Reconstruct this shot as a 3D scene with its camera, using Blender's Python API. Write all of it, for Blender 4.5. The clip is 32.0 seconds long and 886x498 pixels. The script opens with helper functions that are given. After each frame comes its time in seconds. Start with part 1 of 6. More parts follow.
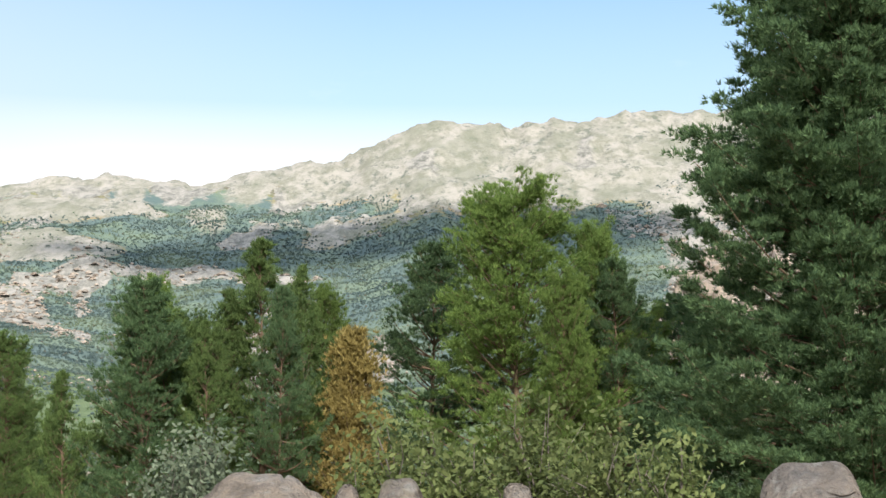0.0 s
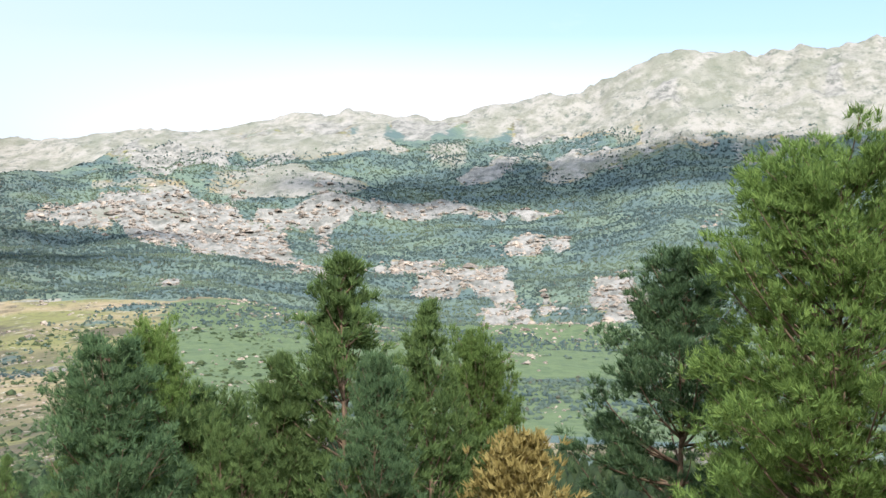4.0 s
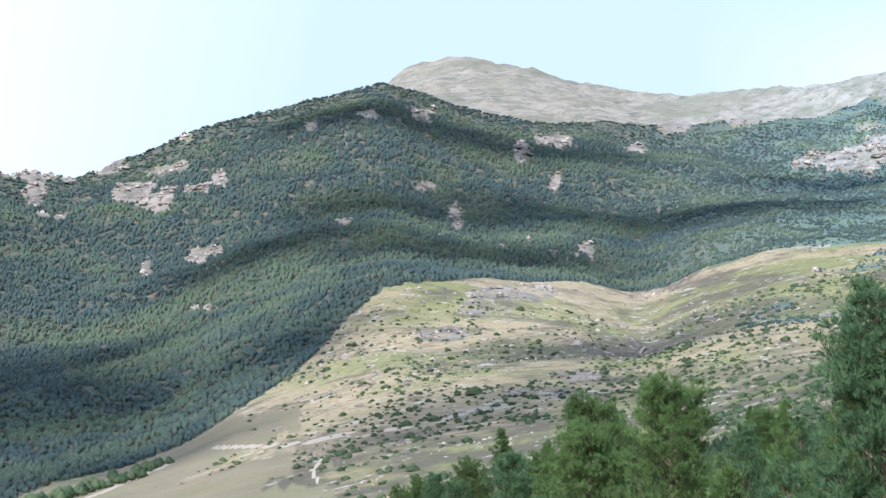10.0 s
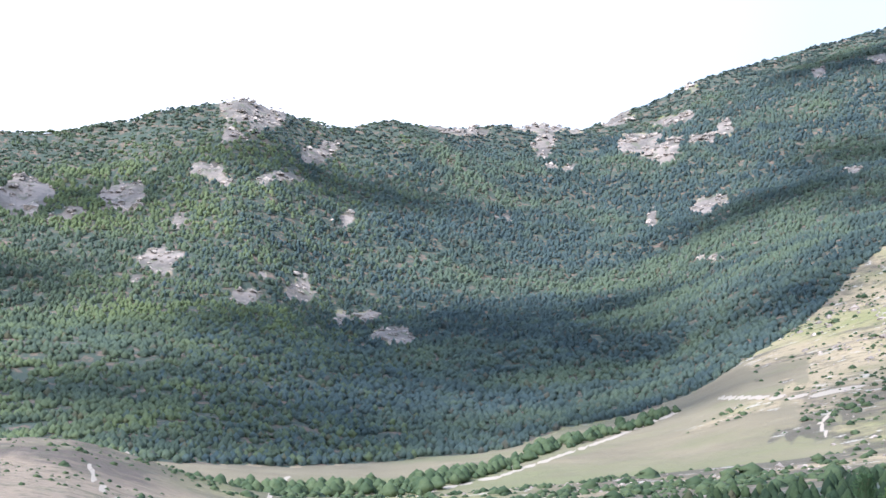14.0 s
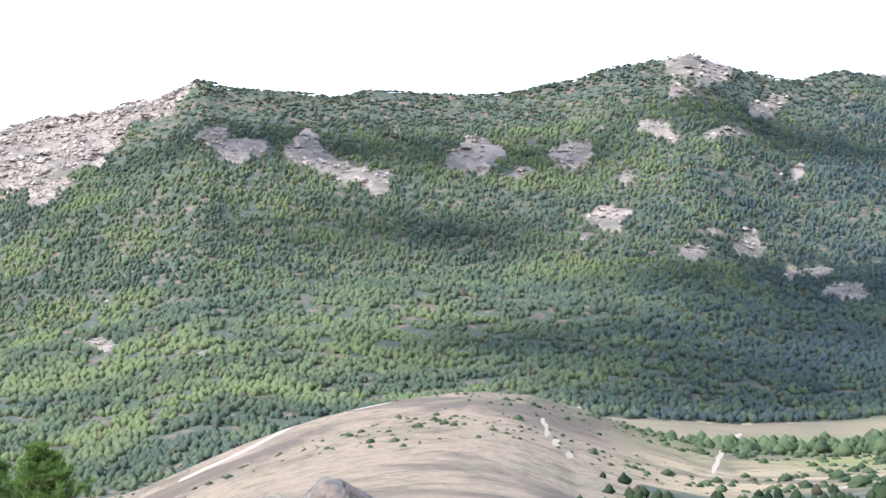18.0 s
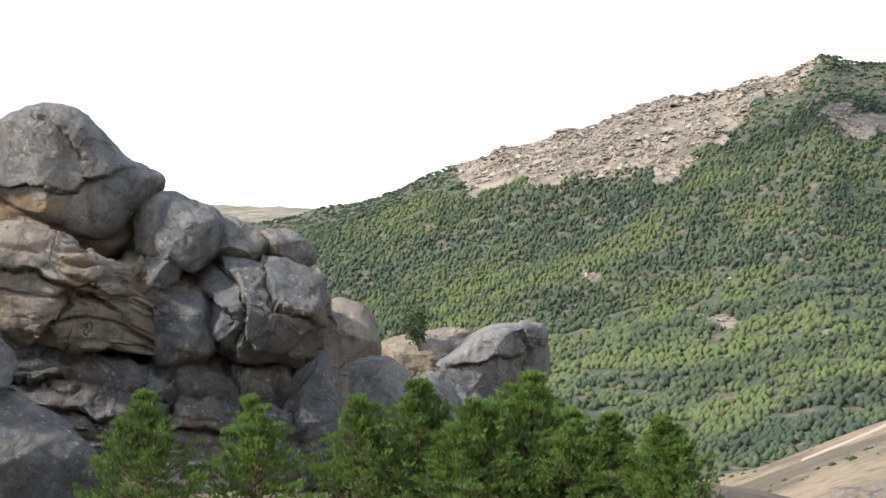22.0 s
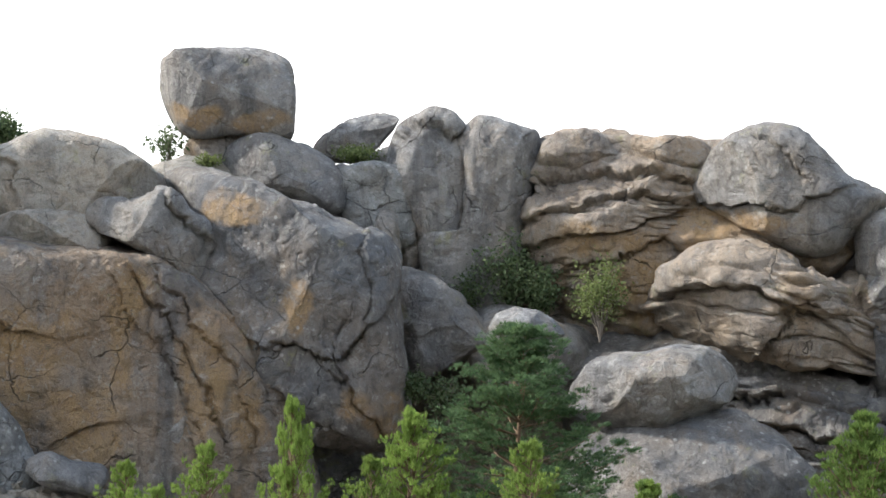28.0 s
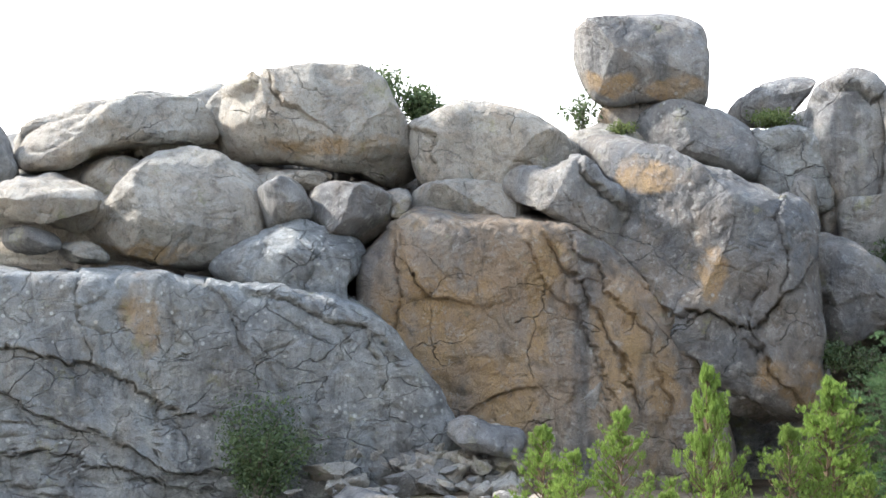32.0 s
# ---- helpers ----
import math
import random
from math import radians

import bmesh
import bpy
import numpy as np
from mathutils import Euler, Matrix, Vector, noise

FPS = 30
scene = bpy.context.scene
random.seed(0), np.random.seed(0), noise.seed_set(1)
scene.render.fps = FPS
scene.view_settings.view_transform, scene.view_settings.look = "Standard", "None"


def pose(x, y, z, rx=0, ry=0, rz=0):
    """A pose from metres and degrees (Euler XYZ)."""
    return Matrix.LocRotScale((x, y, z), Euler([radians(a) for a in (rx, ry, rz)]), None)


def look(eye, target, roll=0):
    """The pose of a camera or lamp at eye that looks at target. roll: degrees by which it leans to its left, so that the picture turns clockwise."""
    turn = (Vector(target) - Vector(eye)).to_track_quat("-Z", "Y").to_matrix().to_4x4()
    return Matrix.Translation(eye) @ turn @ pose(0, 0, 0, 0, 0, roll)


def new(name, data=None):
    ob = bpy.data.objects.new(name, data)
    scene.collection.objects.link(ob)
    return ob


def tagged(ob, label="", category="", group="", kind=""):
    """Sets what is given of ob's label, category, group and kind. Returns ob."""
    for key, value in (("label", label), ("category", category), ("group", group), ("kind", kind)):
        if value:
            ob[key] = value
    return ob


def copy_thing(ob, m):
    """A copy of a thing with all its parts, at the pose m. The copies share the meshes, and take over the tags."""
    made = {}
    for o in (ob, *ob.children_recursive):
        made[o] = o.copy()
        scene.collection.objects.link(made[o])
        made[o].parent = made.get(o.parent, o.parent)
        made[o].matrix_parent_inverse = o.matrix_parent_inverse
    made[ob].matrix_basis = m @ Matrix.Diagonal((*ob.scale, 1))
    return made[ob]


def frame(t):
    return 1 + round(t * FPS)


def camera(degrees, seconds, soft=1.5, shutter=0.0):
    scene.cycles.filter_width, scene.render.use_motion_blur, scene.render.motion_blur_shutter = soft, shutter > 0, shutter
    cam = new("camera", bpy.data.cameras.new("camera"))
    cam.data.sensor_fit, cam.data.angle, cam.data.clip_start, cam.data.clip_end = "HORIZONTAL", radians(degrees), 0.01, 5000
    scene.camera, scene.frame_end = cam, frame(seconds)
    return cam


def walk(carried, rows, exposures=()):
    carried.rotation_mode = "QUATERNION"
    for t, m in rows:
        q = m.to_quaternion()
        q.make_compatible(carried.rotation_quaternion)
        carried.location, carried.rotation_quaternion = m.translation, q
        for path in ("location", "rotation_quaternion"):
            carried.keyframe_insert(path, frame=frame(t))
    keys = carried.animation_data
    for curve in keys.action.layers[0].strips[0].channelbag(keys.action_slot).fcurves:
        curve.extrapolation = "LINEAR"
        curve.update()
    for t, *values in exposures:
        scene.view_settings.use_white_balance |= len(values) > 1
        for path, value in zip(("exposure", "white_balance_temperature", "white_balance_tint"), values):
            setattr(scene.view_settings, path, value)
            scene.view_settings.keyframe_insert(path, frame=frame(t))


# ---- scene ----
# One viewpoint over a granite valley: the camera turns to its left from the pines to the boulders.
# az: degrees to the left of +y, el: degrees above the eye, d: metres from the viewpoint.
cam = camera(28.35, 32.0)
TURN = [
    (0, 0.60, 7.40, 0.00), (0.5, 0.55, 7.20, 0.00), (1, 0.70, 6.90, 0.00), (1.5, 0.90, 6.30, 0.00),
    (2, 1.00, 5.66, -0.11), (2.5, 1.05, 5.89, 0.05), (3, 3.04, 5.35, 0.39), (3.5, 6.12, 5.20, 0.37),
    (4, 8.54, 5.16, 0.41), (4.5, 10.84, 4.96, 0.31), (6.5, 19.82, 3.93, -0.20), (7, 21.80, 3.82, -0.54),
    (7.5, 23.37, 3.78, -0.67), (8, 25.41, 3.50, -0.46), (8.5, 27.46, 3.21, -0.24), (9, 29.52, 3.32, -0.16),
    (9.5, 31.24, 3.38, -0.24), (10, 33.32, 3.38, -0.37), (10.5, 35.84, 3.38, -0.28), (11, 37.70, 3.13, -0.08),
    (11.5, 39.24, 3.02, 0.09), (12, 41.60, 2.68, 0.17), (12.5, 44.24, 2.13, 0.08), (13, 46.31, 1.90, 0.13),
    (13.5, 48.42, 1.84, 0.18), (14, 49.74, 1.77, 0.21), (14.5, 51.45, 1.78, 0.28), (15, 53.89, 1.23, 0.27),
    (15.5, 56.09, 0.91, 0.41), (17.5, 61.89, 0.19, -0.21), (18, 64.30, 0.37, -0.31), (18.5, 67.25, -0.03, -0.37),
    (19, 69.29, -0.21, -0.35), (19.5, 71.13, 0.15, -0.35), (20, 73.14, 0.70, -0.08), (20.5, 75.73, 0.55, 0.05),
    (21, 79.25, 0.19, -0.48), (21.5, 81.92, -0.19, -0.32), (22, 84.44, -0.30, -0.08), (22.5, 86.62, -0.35, 0.00),
    (23, 89.04, -0.13, 0.10), (23.5, 90.98, -0.24, 0.10), (24, 93.12, -0.47, 0.08), (24.5, 94.74, -0.21, 0.26),
    (25, 96.29, 0.01, 0.48), (25.5, 98.93, 0.20, 0.27), (26, 101.08, 0.38, 0.10), (26.5, 102.35, 0.22, 0.12),
    (28.5, 109.44, 0.33, 0.20), (29, 110.87, 0.31, 0.17), (29.5, 111.90, 0.35, 0.18), (30, 112.78, 0.41, 0.12),
    (30.5, 113.84, 0.63, 0.17), (31, 115.50, 0.43, 0.24), (31.5, 118.89, -0.10, -0.12), (32, 121.11, -0.79, -0.22)
]
BACK, LOW = 34.0, 6.3


def eye_at(t):
    """The camera moves up to the viewpoint in the first two seconds, in place of a zoom."""
    u = min(1.0, t / 2.0)
    k = 1.0 - u * (0.75 + 0.25 * u)
    return (0.6 * k, -BACK * k, -LOW * k)


walk(cam, [(t, pose(*eye_at(t), 90 + p, 0, y) @ pose(0, 0, 0, 0, 0, r)) for t, y, p, r in TURN],
     exposures=[(0, 0.4, 6600, 10), (2, 0.5, 6400, 11), (7, 0.5, 6000, 11), (10, 0.45, 5500, 12), (12, 0.25, 5250, 12), (13.0, 0.45, 5350, 15), (15, 0.95, 5450, 16), (19, 0.87, 5800, 16), (23, 0.4, 6500, 10), (26, 0.55, 6500, 10), (32, 1.45, 6300, 10)])

# ---- light ----
SUN_AZ, SUN_EL = 188.0, 38.0


def polar(az, el, d):
    a, e = radians(az), radians(el)
    return Vector((-math.sin(a) * d, math.cos(a) * d, math.tan(e) * d))


sun_data = bpy.data.lights.new("sun", "SUN")
sun_data.energy, sun_data.angle, sun_data.color = 4.8, radians(3.5), (1.0, 0.95, 0.87)
sun = new("sun", sun_data)
sun.matrix_world = look(polar(SUN_AZ, SUN_EL, 100), (0, 0, 0))

world = bpy.data.worlds.new("sky")
scene.world = world
world.use_nodes = True


class Nodes:
    """Short-hand for a node tree."""

    def __init__(self, tree):
        self.tree = tree
        tree.nodes.clear()

    def add(self, kind, links=(), **values):
        n = self.tree.nodes.new(kind)
        for k, v in values.items():
            if k in ("operation", "blend_type", "data_type", "noise_dimensions", "attribute_name", "sky_type", "sun_disc",
                     "sun_elevation", "sun_rotation", "feature", "interpolation_type", "air_density", "dust_density",
                     "use_clamp", "altitude", "clamp"):
                self.setting(n, k, v)
            else:
                n.inputs[k.replace("_", " ")].default_value = v
        for where, source in dict(links).items():
            self.tree.links.new(source, n.inputs[where])
        return n

    def setting(self, n, k, v):
        if k == "operation":
            n.operation = v
        elif k == "blend_type":
            n.blend_type = v
        elif k == "data_type":
            n.data_type = v
        elif k == "attribute_name":
            n.attribute_name = v
        elif k == "feature":
            n.feature = v
        elif k == "interpolation_type":
            n.interpolation_type = v
        elif k == "use_clamp":
            n.use_clamp = v
        elif k == "sky_type":
            n.sky_type = v
        elif k == "sun_disc":
            n.sun_disc = v
        elif k == "sun_elevation":
            n.sun_elevation = v
        elif k == "sun_rotation":
            n.sun_rotation = v
        elif k == "altitude":
            n.altitude = v
        elif k == "air_density":
            n.air_density = v
        elif k == "dust_density":
            n.dust_density = v

    def noise(self, vec, scale, detail=4.0, rough=0.55, distort=0.0):
        return self.add("ShaderNodeTexNoise", {"Vector": vec}, Scale=scale, Detail=detail, Roughness=rough, Distortion=distort).outputs["Fac"]

    def span(self, value, lo, hi, a=0.0, b=1.0):
        n = self.add("ShaderNodeMapRange", {"Value": value})
        for i, v in ((1, lo), (2, hi), (3, a), (4, b)):
            n.inputs[i].default_value = v
        return n.outputs[0]

    def math(self, op, a, b):
        n = self.add("ShaderNodeMath", operation=op)
        for i, v in ((0, a), (1, b)):
            if isinstance(v, (int, float)):
                n.inputs[i].default_value = v
            else:
                self.tree.links.new(v, n.inputs[i])
        return n.outputs[0]

    def mix(self, fac, a, b, how="MIX"):
        n = self.add("ShaderNodeMix", data_type="RGBA", blend_type=how)
        for i, v in ((0, fac), (6, a), (7, b)):
            if isinstance(v, (int, float)):
                n.inputs[i].default_value = v
            elif isinstance(v, tuple):
                n.inputs[i].default_value = (*v, 1.0)
            else:
                self.tree.links.new(v, n.inputs[i])
        return n.outputs[2]

    def scaled(self, vec, x, y, z):
        n = self.add("ShaderNodeVectorMath", {0: vec}, operation="MULTIPLY")
        n.inputs[1].default_value = (x, y, z)
        return n.outputs[0]


w = Nodes(world.node_tree)
sky = w.add("ShaderNodeTexSky", sky_type="NISHITA", sun_disc=False, sun_elevation=radians(SUN_EL), sun_rotation=radians(-SUN_AZ),
            altitude=1200.0, air_density=1.0, dust_density=1.2)
place = w.add("ShaderNodeTexCoord").outputs["Generated"]
xyz = w.add("ShaderNodeSeparateXYZ", {0: place})
# thin white cloud all round but for a blue gap to the north, with haze low in the gap
gap = w.math("ADD", w.math("MULTIPLY", xyz.outputs[0], -math.sin(radians(7.0))), w.math("MULTIPLY", xyz.outputs[1], math.cos(radians(7.0))))
torn = w.noise(w.scaled(place, 3.0, 3.0, 9.0), 1.6, 6.0, 0.6)
veil = w.math("ADD", w.span(gap, 0.85, 0.67), w.span(torn, 0.66, 0.9, 0.0, 0.3))
bank = w.math("MULTIPLY", w.span(xyz.outputs[2], 0.21, 0.155), w.math("MULTIPLY", w.span(xyz.outputs[0], 0.14, -0.04), w.span(xyz.outputs[0], -0.42, -0.20)))
veil = w.math("MINIMUM", w.math("ADD", veil, bank), 1.0)
blue = w.mix(1.0, sky.outputs[0], tuple(0.16 * q for q in (0.95, 1.0, 0.95)), "MULTIPLY")
haze = w.math("ADD", w.span(xyz.outputs[2], 0.28, 0.12, 0.0, 0.75), w.span(xyz.outputs[0], -0.05, -0.45, 0.0, 0.6))
blue = w.mix(haze, blue, (0.60, 0.69, 0.76))
pale = w.mix(w.span(torn, 0.35, 0.75, 0.0, 0.12), (1.0, 1.0, 1.0), (0.82, 0.85, 0.90))
sunny = w.math("ADD", w.math("MULTIPLY", xyz.outputs[0], -math.sin(radians(SUN_AZ))), w.math("MULTIPLY", xyz.outputs[1], math.cos(radians(SUN_AZ))))
pale = w.mix(w.span(xyz.outputs[2], 0.32, 0.7, 0.0, 0.75), pale, (0.50, 0.68, 0.98))
glare = w.span(sunny, -0.6, 0.8, 0.98, 1.35)
pale = w.mix(1.0, pale, w.add("ShaderNodeCombineColor", {0: glare, 1: glare, 2: glare}).outputs[0], "MULTIPLY")
back = w.add("ShaderNodeBackground", {"Color": w.mix(veil, blue, pale)}, Strength=1.0)
w.tree.links.new(back.outputs[0], w.add("ShaderNodeOutputWorld").inputs["Surface"])


# ---- materials ----
def material(name):
    m = bpy.data.materials.new(name)
    m.use_nodes = True
    return m, Nodes(m.node_tree)


def finish(n, colour, roughness=0.9, bump=None, strength=0.5, distance=0.05, translucent=0.0):
    links = {"Base Color": colour}
    if bump is not None:
        links["Normal"] = n.add("ShaderNodeBump", {"Height": bump}, Strength=strength, Distance=distance).outputs[0]
    s = n.add("ShaderNodeBsdfPrincipled", links, Roughness=roughness)
    s.inputs["Specular IOR Level"].default_value = 0.25
    top = s.outputs[0]
    if translucent:
        t = n.add("ShaderNodeBsdfTranslucent", {"Color": colour})
        mixer = n.add("ShaderNodeMixShader", {1: top, 2: t.outputs[0]}, Fac=translucent)
        top = mixer.outputs[0]
    n.tree.links.new(top, n.add("ShaderNodeOutputMaterial").inputs["Surface"])


def granite(name, grey, warm, ochre, lichen, streak=0.4, spots=0.5, split=0.0):
    """Weathered granite: grain, soft drip stains, ochre patches, pale and black lichen, fine joints."""
    m, n = material(name)
    p = n.add("ShaderNodeNewGeometry").outputs["Position"]
    grain = n.noise(p, 26.0, 3.0, 0.75)
    big = n.noise(p, 0.35, 5.0, 0.6)
    mid = n.noise(p, 1.7, 8.0, 0.68, 0.6)
    drip = n.noise(n.scaled(p, 1.3, 1.3, 0.16), 1.0, 6.0, 0.66, 0.5)
    stain = n.noise(n.scaled(p, 0.5, 0.5, 0.22), 0.9, 5.0, 0.62, 1.0)
    wet = n.noise(n.scaled(p, 0.8, 0.8, 0.10), 1.0, 4.0, 0.6, 0.2)
    blotch = n.noise(p, 3.2, 9.0, 0.74, 0.3)
    c = n.mix(n.span(big, 0.35, 0.65), grey, warm)
    c = n.mix(n.span(n.noise(p, 0.22, 5.0, 0.62, 0.6), 0.44, 0.62, 0.0, 0.5), c, n.mix(1.0, c, (0.60, 0.63, 0.68), "MULTIPLY"))
    c = n.mix(n.span(n.noise(p, 0.9, 6.0, 0.68, 0.8), 0.50, 0.64, 0.0, 0.35), c, n.mix(1.0, c, (0.95, 0.76, 0.58), "MULTIPLY"))
    c = n.mix(n.span(stain, 0.55, 0.7, 0.0, ochre), c, (0.34, 0.235, 0.125))
    mark = n.add("ShaderNodeAttribute", attribute_name="stain").outputs["Fac"]
    curtain = n.noise(n.scaled(p, 0.42, 0.42, 0.09), 1.0, 6.0, 0.64, 0.6)
    c = n.mix(n.span(curtain, 0.47, 0.62, 0.0, 1.1 * streak), c, (0.125, 0.128, 0.135))
    c = n.mix(n.span(wet, 0.56, 0.68, 0.0, 0.3), c, (0.42, 0.39, 0.34))
    c = n.mix(n.span(drip, 0.53, 0.68, 0.0, streak), c, (0.10, 0.096, 0.094))
    c = n.mix(n.math("MULTIPLY", mark, n.span(n.noise(n.scaled(p, 1.2, 1.2, 0.3), 1.0, 6.0, 0.65), 0.32, 0.58, 0.3, 0.8)), c, n.mix(n.span(mid, 0.35, 0.65), (0.44, 0.295, 0.135), (0.27, 0.175, 0.10)))
    c = n.mix(n.span(mid, 0.54, 0.66, 0.0, lichen), c, (0.42, 0.42, 0.395))
    c = n.mix(n.span(mid, 0.47, 0.38, 0.0, 0.6), c, n.mix(1.0, c, (0.52, 0.51, 0.50), "MULTIPLY"))
    c = n.mix(n.span(blotch, 0.55, 0.66, 0.0, 0.5), c, (0.085, 0.085, 0.087))
    c = n.mix(n.span(blotch, 0.43, 0.34, 0.0, 0.45), c, (0.44, 0.44, 0.41))
    c = n.mix(n.span(n.noise(p, 0.8, 6.0, 0.72), 0.60, 0.70, 0.0, 0.45), c, (0.35, 0.34, 0.17))
    # round white lichen, crowded here and there
    dots = n.add("ShaderNodeTexVoronoi", {"Vector": p}, feature="F1", Scale=3.6, Randomness=1.0).outputs["Distance"]
    dots = n.math("MULTIPLY", n.span(n.math("ADD", dots, n.math("MULTIPLY", grain, 0.25)), 0.40, 0.28), n.span(n.noise(p, 0.7, 5.0, 0.7), 0.46, 0.62, 0.0, spots))
    c = n.mix(dots, c, (0.50, 0.50, 0.475))
    warp = n.add("ShaderNodeVectorMath", {0: p, 1: n.add("ShaderNodeTexNoise", {"Vector": p}, Scale=0.9, Detail=4.0).outputs["Color"]}, operation="ADD").outputs[0]
    cell = n.add("ShaderNodeTexVoronoi", {"Vector": n.scaled(warp, 0.34, 0.34, 0.5)}, feature="DISTANCE_TO_EDGE", Scale=1.0).outputs["Distance"]
    seam = n.math("MULTIPLY", n.span(cell, 0.008, 0.0), n.span(n.noise(p, 0.5, 3.0), 0.50, 0.60))
    if split:
        small = n.add("ShaderNodeTexVoronoi", {"Vector": n.scaled(warp, 0.75, 0.75, 1.3)}, feature="DISTANCE_TO_EDGE", Scale=1.0).outputs["Distance"]
        small = n.math("MULTIPLY", n.span(small, 0.02, 0.0), n.span(n.noise(p, 0.6, 4.0), 0.46, 0.60, 0.0, split))
        seam = n.math("MAXIMUM", seam, small)
    c = n.mix(n.math("MULTIPLY", seam, 0.6), c, (0.05, 0.048, 0.045))
    c = n.mix(n.span(grain, 0.28, 0.72), n.mix(1.0, c, (0.80, 0.80, 0.80), "MULTIPLY"), n.mix(1.0, c, (1.20, 1.20, 1.20), "MULTIPLY"))
    pits = n.noise(p, 11.0, 4.0, 0.7)
    c = n.mix(n.span(pits, 0.57, 0.66, 0.0, 0.4), c, (0.075, 0.073, 0.07))
    height = n.math("ADD", n.math("MULTIPLY", mid, 1.6), n.math("ADD", n.math("MULTIPLY", grain, 0.3), n.math("MULTIPLY", blotch, 0.6)))
    height = n.math("SUBTRACT", height, n.math("MULTIPLY", seam, 1.4))
    finish(n, c, 0.88, height, 1.0, 0.24)
    return m


def leafy(name, dark, light, scale=1.2, glow=0.25):
    m, n = material(name)
    g = n.add("ShaderNodeNewGeometry")
    r = g.outputs["Random Per Island"]
    c = n.mix(r, dark, light)
    c = n.mix(n.span(n.noise(g.outputs["Position"], scale, 3.0), 0.35, 0.7, 0.0, 0.5), c, dark)
    tone = n.span(n.add("ShaderNodeObjectInfo").outputs["Random"], 0.0, 1.0, 0.82, 1.15)
    cc = n.add("ShaderNodeCombineColor", {0: tone, 1: tone, 2: tone}).outputs[0]
    finish(n, n.mix(1.0, c, cc, "MULTIPLY"), 0.75, translucent=glow)
    return m


def bark_material(name, dark, light):
    m, n = material(name)
    p = n.add("ShaderNodeNewGeometry").outputs["Position"]
    k = n.noise(n.scaled(p, 9.0, 9.0, 2.5), 1.0, 5.0, 0.7)
    finish(n, n.mix(n.span(k, 0.3, 0.7), dark, light), 0.95, k, 0.8, 0.03)
    return m


GRANITE_GREY = granite("granite_grey", (0.265, 0.265, 0.266), (0.315, 0.278, 0.236), 0.3, 0.45, 0.62)
GRANITE_WARM = granite("granite_warm", (0.345, 0.288, 0.235), (0.40, 0.315, 0.228), 0.6, 0.3, 0.5, 0.3)
# dark granite: black lichen, with the shade on low rocks put into the colour
GRANITE_DARK_SHADED = granite("granite_dark_shaded", (0.165, 0.172, 0.182), (0.222, 0.190, 0.158), 0.3, 0.35, 0.6, 0.6)
# pale granite for the crest boulders, their sunlight put into the base colour
GRANITE_PALE_SUNLIT = granite("granite_pale_sunlit", (0.44, 0.412, 0.362), (0.50, 0.44, 0.362), 0.25, 0.45, 0.35, 0.35)
# bluish granite with white lichen; the wall's shade is put into its tone
GRANITE_BLUE_SHADED = granite("granite_blue_shaded", (0.300, 0.318, 0.328), (0.325, 0.322, 0.302), 0.15, 0.6, 0.6, 1.0, 0.9)
GRANITE_BROWN = granite("granite_brown", (0.250, 0.215, 0.180), (0.330, 0.240, 0.160), 0.6, 0.25, 0.65, 0.2)
PINE_DEEP = leafy("pine_needles_deep", (0.062, 0.108, 0.036), (0.185, 0.262, 0.080), glow=0.4)
PINE_BLUE = leafy("pine_needles_blue", (0.052, 0.100, 0.048), (0.158, 0.242, 0.100), glow=0.4)
PINE_FRESH = leafy("pine_needles_fresh", (0.080, 0.138, 0.034), (0.225, 0.318, 0.082), glow=0.4)
PINE_DRY = leafy("pine_needles_dry", (0.19, 0.15, 0.045), (0.34, 0.27, 0.10), glow=0.35)
OAK_LEAF = leafy("oak_leaves", (0.050, 0.080, 0.036), (0.125, 0.160, 0.072), glow=0.3)
PINE_YOUNG = leafy("pine_needles_young", (0.13, 0.20, 0.045), (0.32, 0.43, 0.105), glow=0.45)
SAGE_LEAF = leafy("sage_leaves", (0.11, 0.145, 0.09), (0.24, 0.285, 0.19), glow=0.35)
THORN_LEAF = leafy("thorn_leaves", (0.085, 0.115, 0.038), (0.20, 0.235, 0.085), glow=0.4)
BARK = bark_material("pine_bark", (0.09, 0.065, 0.045), (0.21, 0.14, 0.09))
TWIG = bark_material("grey_twigs", (0.12, 0.10, 0.085), (0.24, 0.21, 0.18))


def far_wood(name, dark, light, sunny):
    m, n = material(name)
    g = n.add("ShaderNodeNewGeometry")
    r = g.outputs["Random Per Island"]
    c = n.mix(r, dark, light)
    # patches of sunlight painted into the crowns with the sunny tone
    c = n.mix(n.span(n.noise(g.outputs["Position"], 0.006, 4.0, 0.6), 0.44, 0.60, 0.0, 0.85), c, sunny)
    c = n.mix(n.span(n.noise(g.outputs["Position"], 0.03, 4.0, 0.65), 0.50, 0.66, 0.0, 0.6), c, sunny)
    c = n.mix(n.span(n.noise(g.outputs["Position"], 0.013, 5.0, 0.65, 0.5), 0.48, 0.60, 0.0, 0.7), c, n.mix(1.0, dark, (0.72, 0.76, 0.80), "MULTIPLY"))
    c = n.mix(n.span(r, 0.94, 0.98, 0.0, 0.5), c, (0.17, 0.125, 0.085))
    finish(n, c, 0.9, translucent=0.55)
    return m


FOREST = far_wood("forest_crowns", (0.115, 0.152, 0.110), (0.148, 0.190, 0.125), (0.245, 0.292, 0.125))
# bluer crowns for the high range, distance haze put into their colour
HAZY_HIGH_FOREST = far_wood("hazy_high_forest_crowns", (0.112, 0.164, 0.160), (0.140, 0.195, 0.176), (0.215, 0.270, 0.175))


